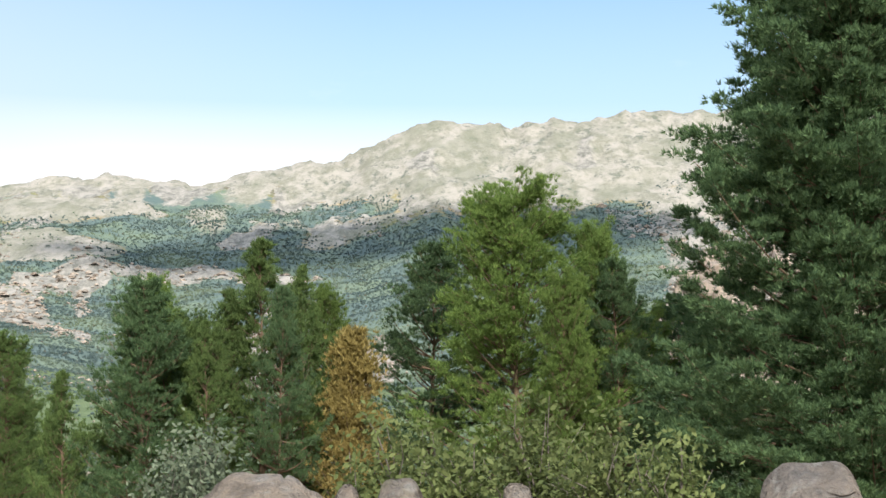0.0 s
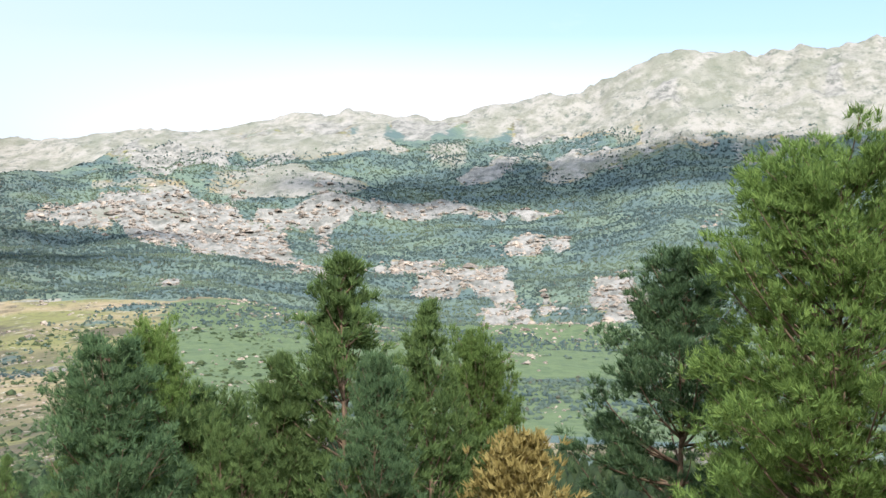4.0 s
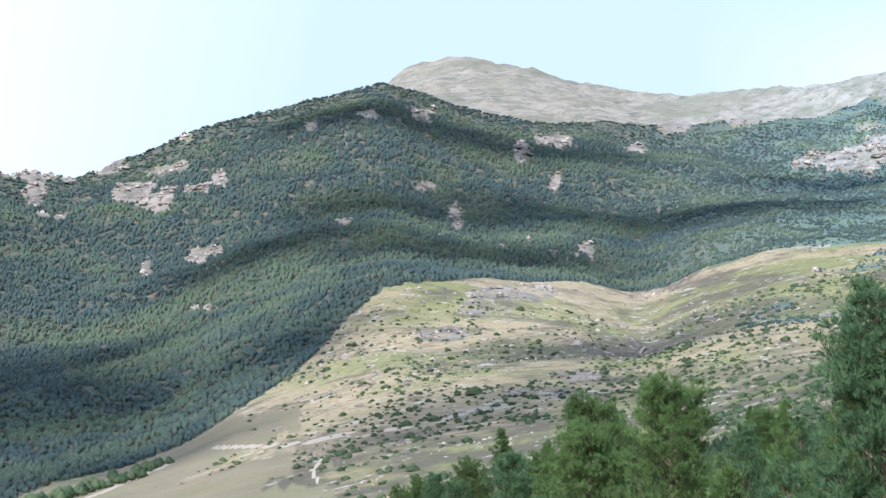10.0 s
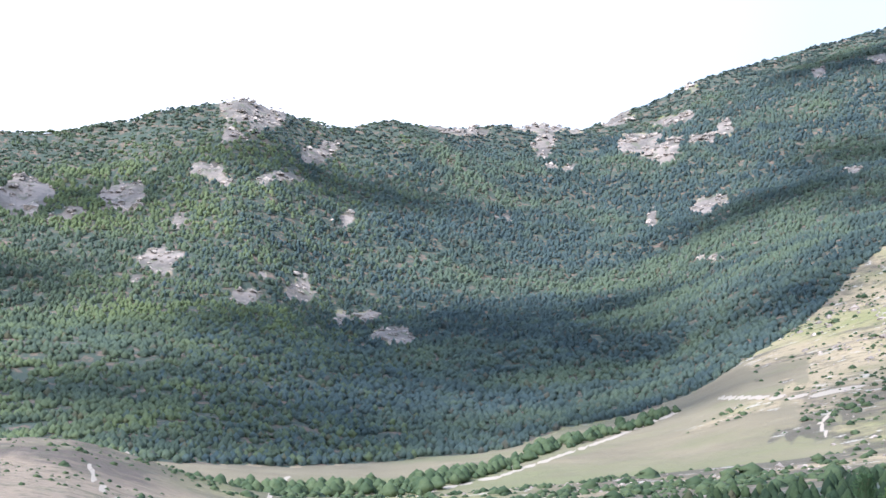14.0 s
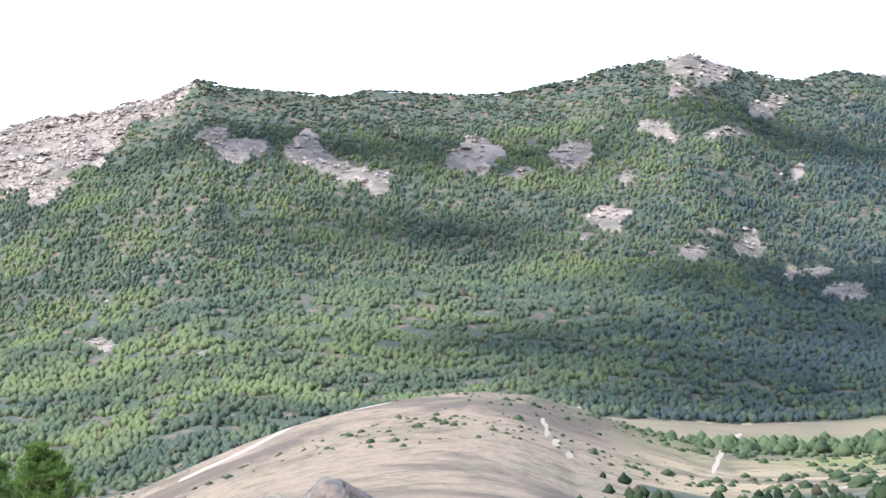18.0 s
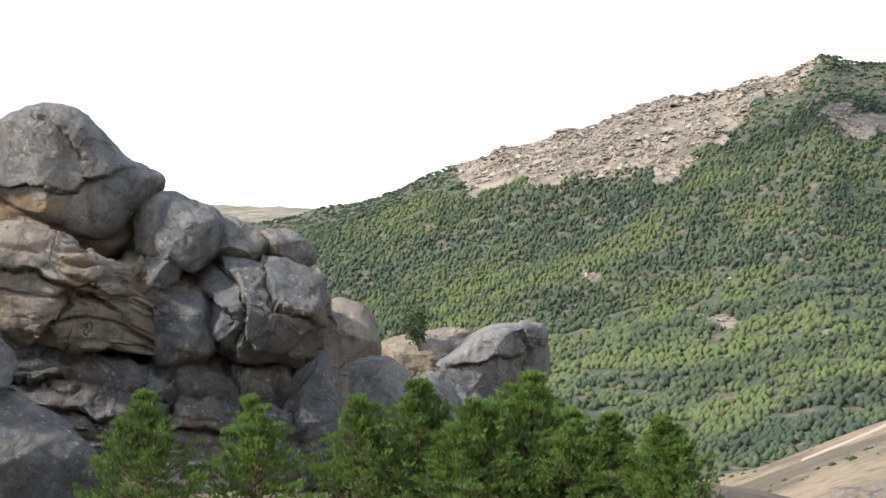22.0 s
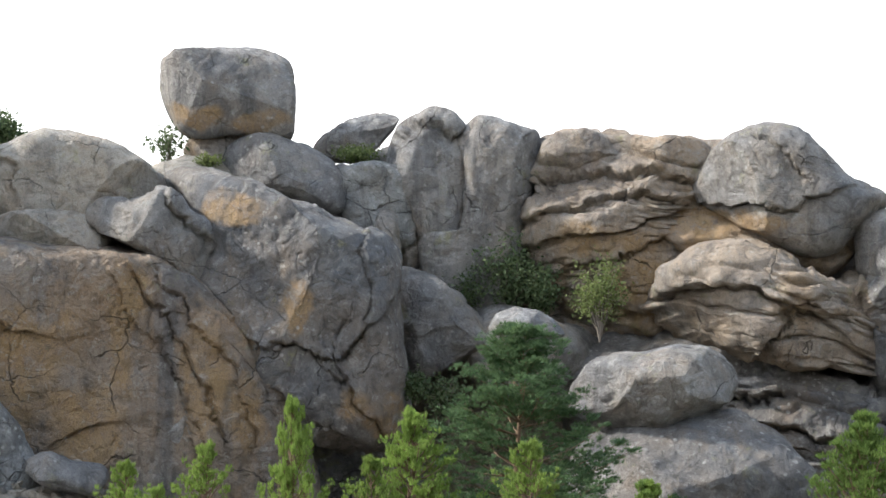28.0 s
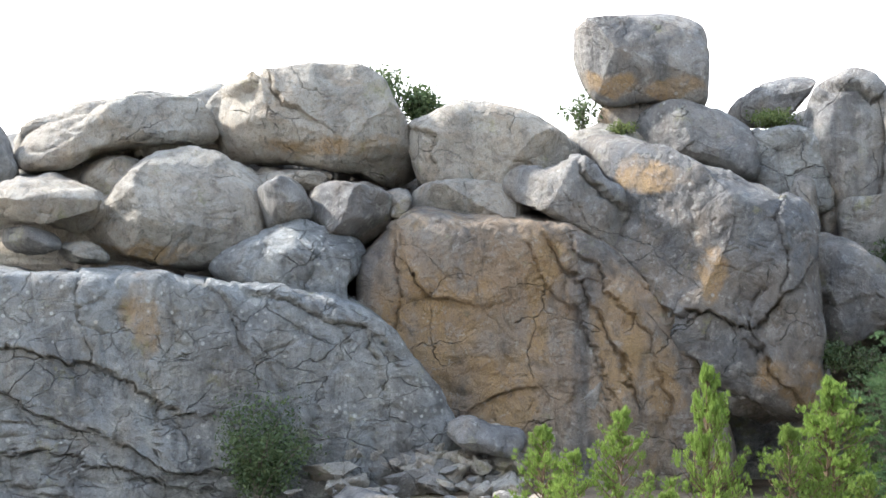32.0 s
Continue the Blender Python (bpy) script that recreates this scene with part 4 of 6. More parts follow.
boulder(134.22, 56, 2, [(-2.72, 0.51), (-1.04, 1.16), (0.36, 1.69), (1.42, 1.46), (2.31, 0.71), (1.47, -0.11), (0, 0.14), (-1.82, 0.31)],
        'flat pale granite boulder with an overhanging edge', mat=GRANITE_PALE_SUNLIT, box=3.2)
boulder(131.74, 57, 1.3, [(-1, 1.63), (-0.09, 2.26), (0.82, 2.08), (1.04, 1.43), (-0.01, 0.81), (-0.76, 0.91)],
        'small rounded granite boulder in a gap', mat=GRANITE_PALE_SUNLIT, box=6.5)
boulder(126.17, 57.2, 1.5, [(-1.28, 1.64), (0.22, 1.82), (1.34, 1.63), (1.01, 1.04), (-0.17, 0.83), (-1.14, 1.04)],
        'broad granite slab behind the boulders', mat=GRANITE_PALE_SUNLIT, box=6.5)
boulder(130.04, 54.5, 3.6, [(-9.52, -1.99), (-6.83, -1.16), (-5.13, -1.01), (-3.07, -1.19), (-0.81, -1.35), (2.18, -1.61), (4.69, -1.86), (6.5, -2.85), (7.49, -4.46), (8.77, -6.74), (8.09, -8.79), (5.61, -10.15), (0.01, -10.57), (-7.19, -10.32), (-10.67, -7.06)],
        'grey granite wall cut by slanting joints', box=11, cracks=0.09, mat=GRANITE_BLUE_SHADED, name='rock_wall', stains=[(-0.63, -2.77, 0.44, 0.88)], joints=[(0.06, 0.26, [(-6.01, -2.7), (-5.02, -3.23), (-3.85, -3.42), (-2.17, -4.13), (-0.48, -4.85), (0.55, -5.22)]), (0.06, 0.26, [(-6.02, -4.07), (-5.03, -4.43), (-4.03, -5.13), (-2.18, -5.86), (0.03, -6.95), (1.58, -7.07)]), (0.06, 0.24, [(-5.71, -5.96), (-5.04, -6.23), (-3.37, -6.52), (-1.68, -7.08), (0.54, -7.48)]), (0.05, 0.16, [(-2.66, -1.37), (-2.5, -2.75), (-2.0, -4.13)]), (0.06, 0.22, [(2.3, -1.75), (4.22, -2.47), (5.98, -3.38), (6.87, -4.27)]), (0.05, 0.16, [(-4.37, -5.13), (-4.41, -6.24)]), (0.05, 0.16, [(-0.48, -4.85), (-0.14, -6.42)]), (0.05, 0.16, [(-2.35, -5.85), (-2.53, -6.89)]), (0.05, 0.15, [(-5.05, -7.17), (-3.71, -7.55), (-1.69, -8.12)]), (0.05, 0.14, [(4.57, -2.13), (5.09, -3.54), (4.56, -4.94), (4.2, -6.34)]), (0.05, 0.14, [(0.57, -1.39), (1.26, -2.09), (2.12, -3.67)]), (0.05, 0.14, [(5.63, -3.37), (6.15, -4.97), (5.97, -6.38)])], facets=0)
boulder(126.2, 53.9, 1.5, [(-2.33, -1.35), (-1.88, -0.73), (-0.99, -0.22), (0.22, 0.16), (1.34, 0.09), (2.33, -0.63), (2.29, -1.38), (1.87, -1.76), (1.76, -2.59), (0.9, -2.53), (-0.48, -2.09), (-1.51, -1.82)],
        'triangular granite block with yellow lichen', box=9, cracks=0.1, facets=5, mat=GRANITE_BLUE_SHADED)
boulder(126.31, 54.6, 1.2, [(-0.73, 1.21), (-0.01, 1.56), (0.79, 0.95), (0.82, 0.17), (-0.21, -0.23), (-0.67, 0.48)],
        'small granite knob under the big boulder', box=6.5)
boulder(124.09, 54.8, 1.4, [(-1.38, 1.04), (-0.39, 1.39), (0.69, 1.21), (1.41, 0.94), (1.28, -0.01), (0.34, -0.62), (-0.6, -0.31), (-1.35, 0.3)],
        'rounded granite knob beside the ochre wall', box=6.5)
boulder(122.63, 55, 0.8, [(-0.38, 0.95), (0.26, 1.07), (0.45, 0.58), (0.07, 0.17), (-0.4, 0.38)],
        'little granite block in a joint', box=6.5)
boulder(118.79, 56.9, 4, [(-5.08, -0.94), (-3.94, 0.19), (-2.81, 0.7), (-1.12, 0.47), (1.32, 0.23), (3.37, -0.6), (4.49, -2.07), (5.46, -3.78), (6.23, -5.69), (6.62, -7.81), (3.7, -8.66), (-0.22, -8.67), (-2.97, -8.46), (-4.34, -5.9), (-5.12, -3.76), (-5.18, -1.86)],
        'tall granite wall streaked ochre and grey', box=8, mat=GRANITE_BROWN, name='rock_wall', stains=[(-2.95, -4.44, 1.37, 3.12), (-2.02, -2.97, 1.47, 1.28), (-0.56, -5.36, 1.1, 1.65), (3.1, -3.53, 0.64, 1.47), (4.37, -4.81, 0.46, 1.1), (0.91, -1.88, 0.55, 1.65)], joints=[(0.06, 0.2, [(-3.12, -1.32), (-2.75, -2.23), (-1.74, -2.42)]), (0.08, 0.25, [(1.1, -0.41), (2.37, -2.25), (3.28, -4.44), (3.82, -5.91)]), (0.06, 0.2, [(-1.11, -5.54), (0.17, -5.18)]), (0.06, 0.18, [(1.65, -0.32), (2.56, -1.52), (3.47, -2.98), (4.19, -4.44), (4.73, -5.91)]), (0.055, 0.14, [(0.37, -0.59), (1.46, -2.24), (2.55, -4.08), (3.09, -5.91)]), (0.05, 0.13, [(3.29, -0.97), (4.01, -2.07), (4.65, -3.53), (5.28, -4.81)]), (0.06, 0.22, [(2.01, -2.98), (2.55, -4.63), (2.73, -6.28)]), (0.06, 0.2, [(-3.85, -0.4), (-3.49, -1.87), (-3.86, -3.7), (-3.59, -5.54)])], facets=0)
boulder(112.8, 56.9, 4.4, [(-3.86, 2.69), (-2.41, 2.92), (-0.77, 2.34), (0.69, 1.66), (2.53, 1.08), (3.23, 0.62), (3.56, -0.2), (3.68, -1.86), (3.87, -3.51), (3.77, -5.53), (2.92, -6.26), (1.09, -5.52), (-0.74, -4.24), (-1.84, -2.59), (-2.4, -1.14), (-2.22, 0.33), (-3.13, 1.42)],
        'massive grey granite bulge with rusty streaks', box=5, mat=GRANITE_DARK_SHADED, name='rock_wall', facets=1, joints=[(0.12, 0.5, [(-2.94, -0.22), (-1.85, -1.59), (-1.02, -2.78), (-0.75, -4.06), (0.72, -4.97)]), (0.08, 0.3, [(-1.02, -2.87), (0.34, -2.78), (1.81, -3.05), (2.91, -1.86)]), (0.07, 0.25, [(1.63, -3.69), (2.18, -4.79), (3.47, -5.53)]), (0.06, 0.2, [(1.81, -1.86), (1.63, -2.96), (1.81, -4.06)]), (0.06, 0.2, [(2.53, 0.89), (2.63, -0.76), (2.45, -2.22)])], stains=[(0.34, -1.68, 0.3, 0.8), (2.73, -4.79, 0.8, 0.7), (-1.5, 1.42, 1.2, 0.4)])
boulder(110.93, 55.6, 2.2, [(-3.03, -3.45), (-1.1, -2.72), (0.91, -2.5), (1.87, -3.43), (2.15, -5.17), (1.54, -6.42), (-0.38, -6.22), (-1.91, -4.77)],
        'split granite foot of the rock wall', box=4, cracks=0.064, joints=[(0.1, 0.4, [(-1.43, -2.73), (-0.36, -3.97), (0.36, -5.4)]), (0.08, 0.3, [(-2.51, -3.62), (-0.71, -5.05)])], stains=[(0.81, -4.51, 0.63, 0.45), (1.08, -5.4, 0.54, 0.27)])
boulder(114.74, 55, 1.6, [(-2.59, -0.41), (-1.51, -0.67), (-0.25, -1.9), (1.26, -3.45), (2.78, -5.09), (2.4, -6.53), (0.51, -5.7), (-0.63, -3.65), (-1.69, -1.99)],
        'slanting granite rib running down the wall', box=4.2, cracks=0.056, mat=GRANITE_WARM)
boulder(115.82, 54.6, 1.6, [(-1.69, -1.8), (-0.8, -1.98), (0.46, -3.9), (1.98, -5.85), (1.61, -7.27), (-0.26, -7.05), (-1.2, -4.61)],
        'lower granite rib beside the ochre wall', box=4.2, cracks=0.056)
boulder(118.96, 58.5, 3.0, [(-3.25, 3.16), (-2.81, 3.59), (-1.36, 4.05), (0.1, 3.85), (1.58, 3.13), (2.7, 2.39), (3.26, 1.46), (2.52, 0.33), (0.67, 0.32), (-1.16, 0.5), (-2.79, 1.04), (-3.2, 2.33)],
        'pale granite slab along the skyline', mat=GRANITE_PALE_SUNLIT, cracks=0.03, box=5, facets=2, joints=[(0.08, 0.25, [(-3.07, 3.07), (-2.26, 2.89), (-2.35, 2.15)])])
boulder(117.01, 55.3, 1.5, [(-2.29, 1.44), (-1.92, 1.88), (-0.73, 1.86), (0.05, 2.11), (0.67, 1.9), (1.2, 1.29), (2.0, 0.67), (2.3, -0.21), (2.13, -1.46), (1.56, -1.28), (0.94, -0.48), (-0.02, -0.05), (-1.25, 0.51), (-1.98, 0.86)],
        'bulging granite block hung across the wall', box=5, facets=3, joints=[(0.1, 0.3, [(0.14, 1.99), (0.67, 1.11), (1.73, 0.32)])])
boulder(120.35, 55.7, 1.4, [(-1.74, 0.99), (-1.14, 1.43), (-0.1, 1.53), (1.11, 1.33), (1.99, 0.66), (1.64, 0.13), (-0.1, 0.21), (-1.47, 0.03), (-1.99, 0.29)],
        'rounded granite lip above the ochre wall', box=5, mat=GRANITE_PALE_SUNLIT)
boulder(114.66, 62, 2.6, [(-2.41, 6.11), (-2.29, 6.95), (-1.45, 7.19), (-0.07, 7.34), (1.3, 7.24), (2.12, 6.93), (2.34, 6.04), (2.39, 4.86), (2.16, 4.07), (1.1, 4.09), (-0.08, 4.18), (-1.07, 4.07), (-1.76, 4.44), (-2.29, 5.52)],
        'balanced square granite boulder with an ochre underside', box=4.6, rough=0.7, mat=GRANITE_GREY, name='balanced_boulder', stains=[(-0.87, 4.9, 0.9, 0.44), (0.91, 4.58, 1.2, 0.32)], facets=4)
boulder(114.74, 62, 1.5, [(-1.48, 3.34), (-1.01, 4.51), (0, 5.09), (1.21, 4.88), (1.68, 3.54), (0.42, 2.75), (-0.85, 2.76)],
        'pale granite pedestal under the balanced boulder', mat=GRANITE_WARM, box=3.2)
boulder(112.99, 60.6, 1.8, [(-2.1, 3.24), (-1.41, 4), (-0.32, 4.18), (0.85, 3.82), (1.92, 3.15), (2.2, 1.65), (0.48, 1.55), (-1.57, 2.36)],
        'rounded granite boulder by the pedestal', box=3.2)
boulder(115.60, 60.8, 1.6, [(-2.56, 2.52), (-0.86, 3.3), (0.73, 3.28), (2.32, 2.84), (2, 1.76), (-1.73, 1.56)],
        'low granite ledge below the pedestal', mat=GRANITE_PALE_SUNLIT, box=3.2)
boulder(110.36, 64, 1.4, [(-1.64, 4.03), (-0.77, 4.84), (0.55, 5.31), (1.4, 5.19), (1.4, 4.79), (0.57, 3.88), (-0.28, 3.38), (-1.34, 3.56)],
        'tilted granite slab with a gap beneath', box=4.8)
boulder(109.85, 61.2, 1.8, [(-1.42, 3.03), (-1.23, 3.28), (-0.05, 3.33), (0.94, 3.14), (1.3, 2.54), (1.42, 1.16), (1.34, 0.38), (0.16, 0.17), (-0.83, 0.76), (-1.38, 1.94)],
        'square granite block in the saddle', box=7, facets=0, mat=GRANITE_BLUE_SHADED)
boulder(108.62, 60.8, 1, [(-0.65, 0.8), (0.04, 0.89), (0.53, 0.22), (0.56, -0.68), (-0.47, -0.46)],
        'dark granite block in a cleft', box=3.2)
boulder(109.52, 59.8, 1.3, [(-0.55, 1.44), (-0.06, 1.77), (0.42, 1.55), (0.58, 0.78), (0.44, -0.33), (-0.26, -0.55), (-0.57, 0.55)],
        'smooth granite cheek beside the cleft', box=3.2)
boulder(108.05, 61.6, 2.4, [(-1.43, 3.15), (-1.19, 4.15), (-0.7, 4.84), (-0.0, 5.28), (0.89, 5.05), (1.29, 4.15), (1.43, 2.57), (1.36, 0.78), (0.81, -0.81), (-0.18, -0.22), (-0.74, 1.17), (-1.18, 2.16)],
        'tall smooth granite boulder, grey on its shaded face', box=4, facets=0, joints=[(0.12, 0.4, [(-1.19, 3.35), (-0.6, 4.45), (0.4, 4.65), (1.09, 4.15)])])
boulder(106.38, 61.8, 2.8, [(-0.77, 3.97), (-0.41, 4.66), (0.09, 4.92), (1.18, 4.6), (2.09, 4.17), (2.02, 2.38), (1.86, 0.59), (1.59, -1.99), (-0.98, -2.0), (-1.98, -1.21), (-2.09, 0.58), (-0.99, 0.78), (-0.6, 2.37)],
        'tall granite boulder split from its neighbour', box=4.5, facets=1)
boulder(107.61, 61.4, 0.8, [(-0.73, 0.71), (0.23, 0.97), (0.63, 0.42), (0.45, -0.91), (-0.59, -0.68)],
        'granite boulder foot with yellow lichen', mat=GRANITE_WARM, box=3.2)
boulder(107.89, 58.5, 2.4, [(-1.67, -0.54), (-0.25, -0.5), (0.71, -1.19), (1.57, -2.08), (1.84, -2.79), (0.55, -3.76), (-1.04, -3.97), (-1.73, -2.67)],
        'low granite slab below the cleft', cracks=0.04, box=3.2)
boulder(104.77, 59.2, 2.6, [(-2, -1.87), (-0.45, -1.59), (0.72, -2.06), (1.89, -2.64), (2.38, -4.36), (-0.46, -4.79), (-2.08, -3.9)],
        'granite hump in the gully', box=3.2)
boulder(96.77, 60.2, 3.6, [(-3.36, 2.25), (-2.85, 2.92), (-2.23, 3.73), (-1.39, 4.35), (-0.25, 4.44), (0.74, 4.18), (1.32, 3.63), (2.09, 2.77), (3.36, 2.0), (3.13, 1.5), (2.44, 0.88), (1.71, 0.16), (0.71, 0.02), (-0.62, 0.6), (-1.91, 1.13), (-3.12, 1.54)],
        'grey granite head with a deep overhang', box=5, rough=0.75, facets=1, joints=[(0.1, 0.4, [(-3.27, 1.87), (-1.95, 1.59), (-0.81, 1.69), (0.14, 1.56), (1.28, 1.99)]), (0.07, 0.2, [(-0.63, 4.19), (0.23, 3.33), (0.71, 2.57)])], stains=[(-1.19, 1.17, 1.2, 0.3)])
boulder(102.03, 61.2, 3.6, [(-2.92, 2.2), (-2.72, 3.81), (-2.18, 4.37), (-0.86, 4.47), (0.25, 4.25), (1.36, 3.94), (2.78, 4.08), (3.49, 3.2), (3.33, 1.12), (2.91, -1.17), (1.01, -2.54), (-0.89, -2.77), (-2.36, -1.63), (-3.15, 0.19)],
        'layered granite block weathered into ledges', box=4, layers=0.62, mat=GRANITE_WARM, name='layered_rock', joints=[(0.12, 0.45, [(-2.81, 2.59), (-1.43, 2.79), (0.54, 2.7), (2.51, 2.8)]), (0.1, 0.4, [(-2.8, 1.31), (-1.03, 1.71), (0.15, 2.2), (1.92, 1.81)]), (0.1, 0.35, [(-2.61, 0.42), (-0.64, 0.82), (1.33, 1.22), (2.32, 1.52)]), (0.12, 0.4, [(-1.82, -0.36), (0.15, 0.03), (1.92, 0.63), (2.71, 0.83)])], stains=[(-0.24, 0.62, 1.77, 0.49), (0.94, -0.75, 1.18, 0.69), (2.91, 1.03, 0.59, 0.59), (0.55, -1.94, 0.79, 0.39)])
boulder(103.02, 60.6, 1.8, [(-1.73, 3.07), (-1.48, 3.89), (-0.98, 4.32), (0.22, 4.4), (1.32, 4.21), (2.12, 3.75), (1.69, 3.08), (0.02, 3.08), (-1.23, 2.51)],
        'smooth granite lip on the layered block', box=4.2, mat=GRANITE_WARM)
boulder(97.53, 60.8, 3, [(-3.54, 2), (-1.53, 2), (1.47, 1.45), (3.86, 1.51), (3.61, 0.62), (2.16, -0.74), (0.08, -0.74), (-2.43, -0.97), (-3.69, 0.39)],
        'granite body below the overhang, stained ochre', box=4, layers=0.3, mat=GRANITE_WARM, stains=[(-2.27, 1.02, 1.17, 0.88), (-0.9, 1.21, 0.78, 0.39)])
boulder(96.55, 58.5, 3, [(-4.63, -1.38), (-3.86, -0.34), (-2.89, 0.23), (-1.73, 0.49), (-0.38, 0.12), (0.96, -0.52), (2.87, -0.66), (3.91, -1.07), (5.08, -1.86), (4.68, -3.38), (3.39, -4.03), (1.4, -3.61), (-1, -3.41), (-3.01, -2.99), (-4.53, -2.12)],
        'pitted granite tier with small hollows', box=4, layers=0.55, mat=GRANITE_WARM, cracks=0.04, joints=[(0.12, 0.5, [(-4.33, -1.57), (-2.44, -1.09), (-0.94, -1.27), (0.94, -1.83)]), (0.14, 0.5, [(-0.56, -2.59), (0.19, -1.83), (1.31, -2.39)]), (0.12, 0.45, [(2.24, -0.89), (2.8, -2.2), (3.17, -3.32)])])
boulder(93.00, 57.8, 1.7, [(-1.6, -0.34), (-1.4, 0.97), (-0.93, 1.43), (0.1, 1.58), (1.03, 1.25), (1.44, 0.6), (1.31, -0.33), (0.5, -0.98), (-0.48, -0.7)],
        'rounded granite knob perched on the ledge', box=4.2)
boulder(91.02, 59, 1.8, [(-1.58, -0.36), (-0.66, 0.8), (0.29, 0.61), (1.13, -0.04), (1.08, -0.79), (-0.29, -1.01)],
        'rounded granite knob at the edge', box=4.2)
boulder(89.42, 59.2, 1.5, [(-1.12, 0.24), (-0.08, 0.37), (0.7, -0.13), (0.89, -0.75), (0.31, -1.01), (-0.67, -0.76)],
        'end knob of the granite row', box=4.2)
boulder(93.47, 57.2, 0.9, [(-0.72, -0.78), (-0.16, -0.25), (0.54, -0.64), (0.51, -1.28), (-0.17, -1.61)],
        'small granite nose under the knob', box=3.2)
boulder(92.85, 57.6, 1.6, [(-0.99, -1.79), (-0.05, -1.42), (0.88, -1.78), (1.3, -2.91), (0.53, -3.98), (-0.64, -4.21), (-1.03, -3.14)],
        'curved granite bulge in the buttress', box=4.2, mat=GRANITE_DARK_SHADED)
boulder(90.32, 57.8, 2.6, [(-2.3, -1.06), (-0.81, -0.63), (0.85, -0.73), (1.8, -1.18), (1.98, -2.03), (1.8, -3.35), (1.36, -4.41), (0.31, -4), (-0.84, -4.23), (-1.81, -3.61), (-2.3, -2.34)],
        'granite buttress with black lichen', box=4.8, cracks=0.088, joints=[(0.14, 0.6, [(-1.88, -1.79), (-0.97, -2.52), (0.29, -3.42), (1.18, -3.59)]), (0.12, 0.5, [(-1.51, -0.68), (-0.61, -1.78), (-0.79, -3.25)]), (0.1, 0.4, [(0.11, -0.86), (0.47, -2.14), (1.72, -2.49)]), (0.12, 0.5, [(-2.24, -2.53), (-1.15, -3.62)])], mat=GRANITE_DARK_SHADED)
boulder(95.31, 59.5, 4, [(-9.02, -3.06), (-4.85, -2.46), (-1.9, -2.63), (1.02, -3.38), (3.15, -3.36), (5.83, -3.62), (7.01, -4.09), (7.77, -5.63), (7.48, -7.82), (4.09, -9.41), (0.06, -9.48), (-4.02, -8.89), (-7.32, -7.83), (-9.02, -5)],
        'broken granite wall in dark ledges', box=5, layers=0.5, cracks=0.12, name='rock_wall', joints=[(0.16, 0.7, [(-8.41, -4.41), (-5.69, -3.62), (-2.61, -3.4), (0.05, -3.77), (2.7, -3.55)]), (0.14, 0.6, [(-3.76, -4.56), (-0.9, -4.35), (1.57, -4.89), (3.82, -4.87), (6.61, -4.46)]), (0.14, 0.6, [(1.57, -3.75), (2.32, -4.88), (1.95, -6.41)]), (0.12, 0.5, [(4.19, -4.11), (4.94, -5.61), (4.57, -6.94)]), (0.14, 0.5, [(-2.23, -5.31), (0.06, -5.67), (2.89, -6.21), (5.69, -5.98)]), (0.12, 0.5, [(6.06, -4.28), (5.87, -5.6), (6.43, -6.91)])], mat=GRANITE_DARK_SHADED)
boulder(100.67, 50, 1.8, [(-2.68, -4.23), (-1.91, -2.95), (-0.42, -2.58), (0.89, -2.4), (1.85, -2.7), (2.17, -3.34), (2, -4.03), (1.28, -4.63), (-0.09, -5.31), (-1.13, -5.01), (-2.08, -4.32)],
        'oval granite boulder resting on another', box=3)
boulder(99.29, 49.6, 2.6, [(-3.28, -5.25), (-2.3, -4.53), (-0.66, -4.28), (0.97, -4.19), (1.95, -4.71), (2.77, -5.46), (3.32, -6.56), (3.23, -8.22), (0.34, -8.98), (-2.73, -9), (-3.59, -6.79)],
        'broad round granite boulder with pale lichen', box=4.2, mat=GRANITE_DARK_SHADED)
boulder(87.74, 68, 2.2, [(-1.22, -2.98), (-0.55, -2.34), (0.57, -2.45), (1.29, -3.19), (1.49, -4.84), (0.6, -5.86), (-0.8, -6.12), (-1.39, -4.6)],
        'smooth brown granite boulder behind the buttress', mat=GRANITE_WARM, box=3.2)
boulder(86.50, 64, 2.4, [(-2.56, -5.07), (-1.08, -4.45), (0.39, -4.23), (1.45, -5.05), (2.71, -5.46), (2.62, -7.31), (-0.9, -8.05), (-2.67, -7.59)],
        'heap of small granite blocks', cracks=0.12, box=4)
boulder(83.15, 87, 4.0, [(-3.31, -6.88), (-2.33, -6.03), (-1.22, -5.32), (0.03, -4.39), (1.28, -4.05), (2.44, -4.1), (3.12, -4.42), (3.32, -5.7), (3.16, -7.37), (2.39, -8.63), (-0.1, -8.8), (-2.33, -8.27)],
        'blunt granite outcrop with a shaded end', box=9, mat=GRANITE_GREY, rough=0.7, facets=3, joints=[(0.12, 0.5, [(-2.61, -6.17), (-0.66, -6.01), (1.0, -5.72), (2.11, -5.16)]), (0.1, 0.4, [(1.97, -4.32), (2.25, -5.71), (2.11, -7.94)])])
boulder(85.10, 89, 3.5, [(-2.56, -5.47), (-0.51, -4.74), (2.85, -4.55), (2.21, -6.2), (0.08, -7.55), (-2.06, -6.9)],
        'low granite ledges with a small tree', layers=0.35, mat=GRANITE_WARM, box=3.2)
boulder(84.58, 84, 3, [(-1.82, -6.91), (0.39, -6.22), (2.18, -7.15), (2.14, -9.2), (-0.74, -9.86), (-2.18, -8.94)],
        'jagged granite blocks below the outcrop', cracks=0.14, box=4)
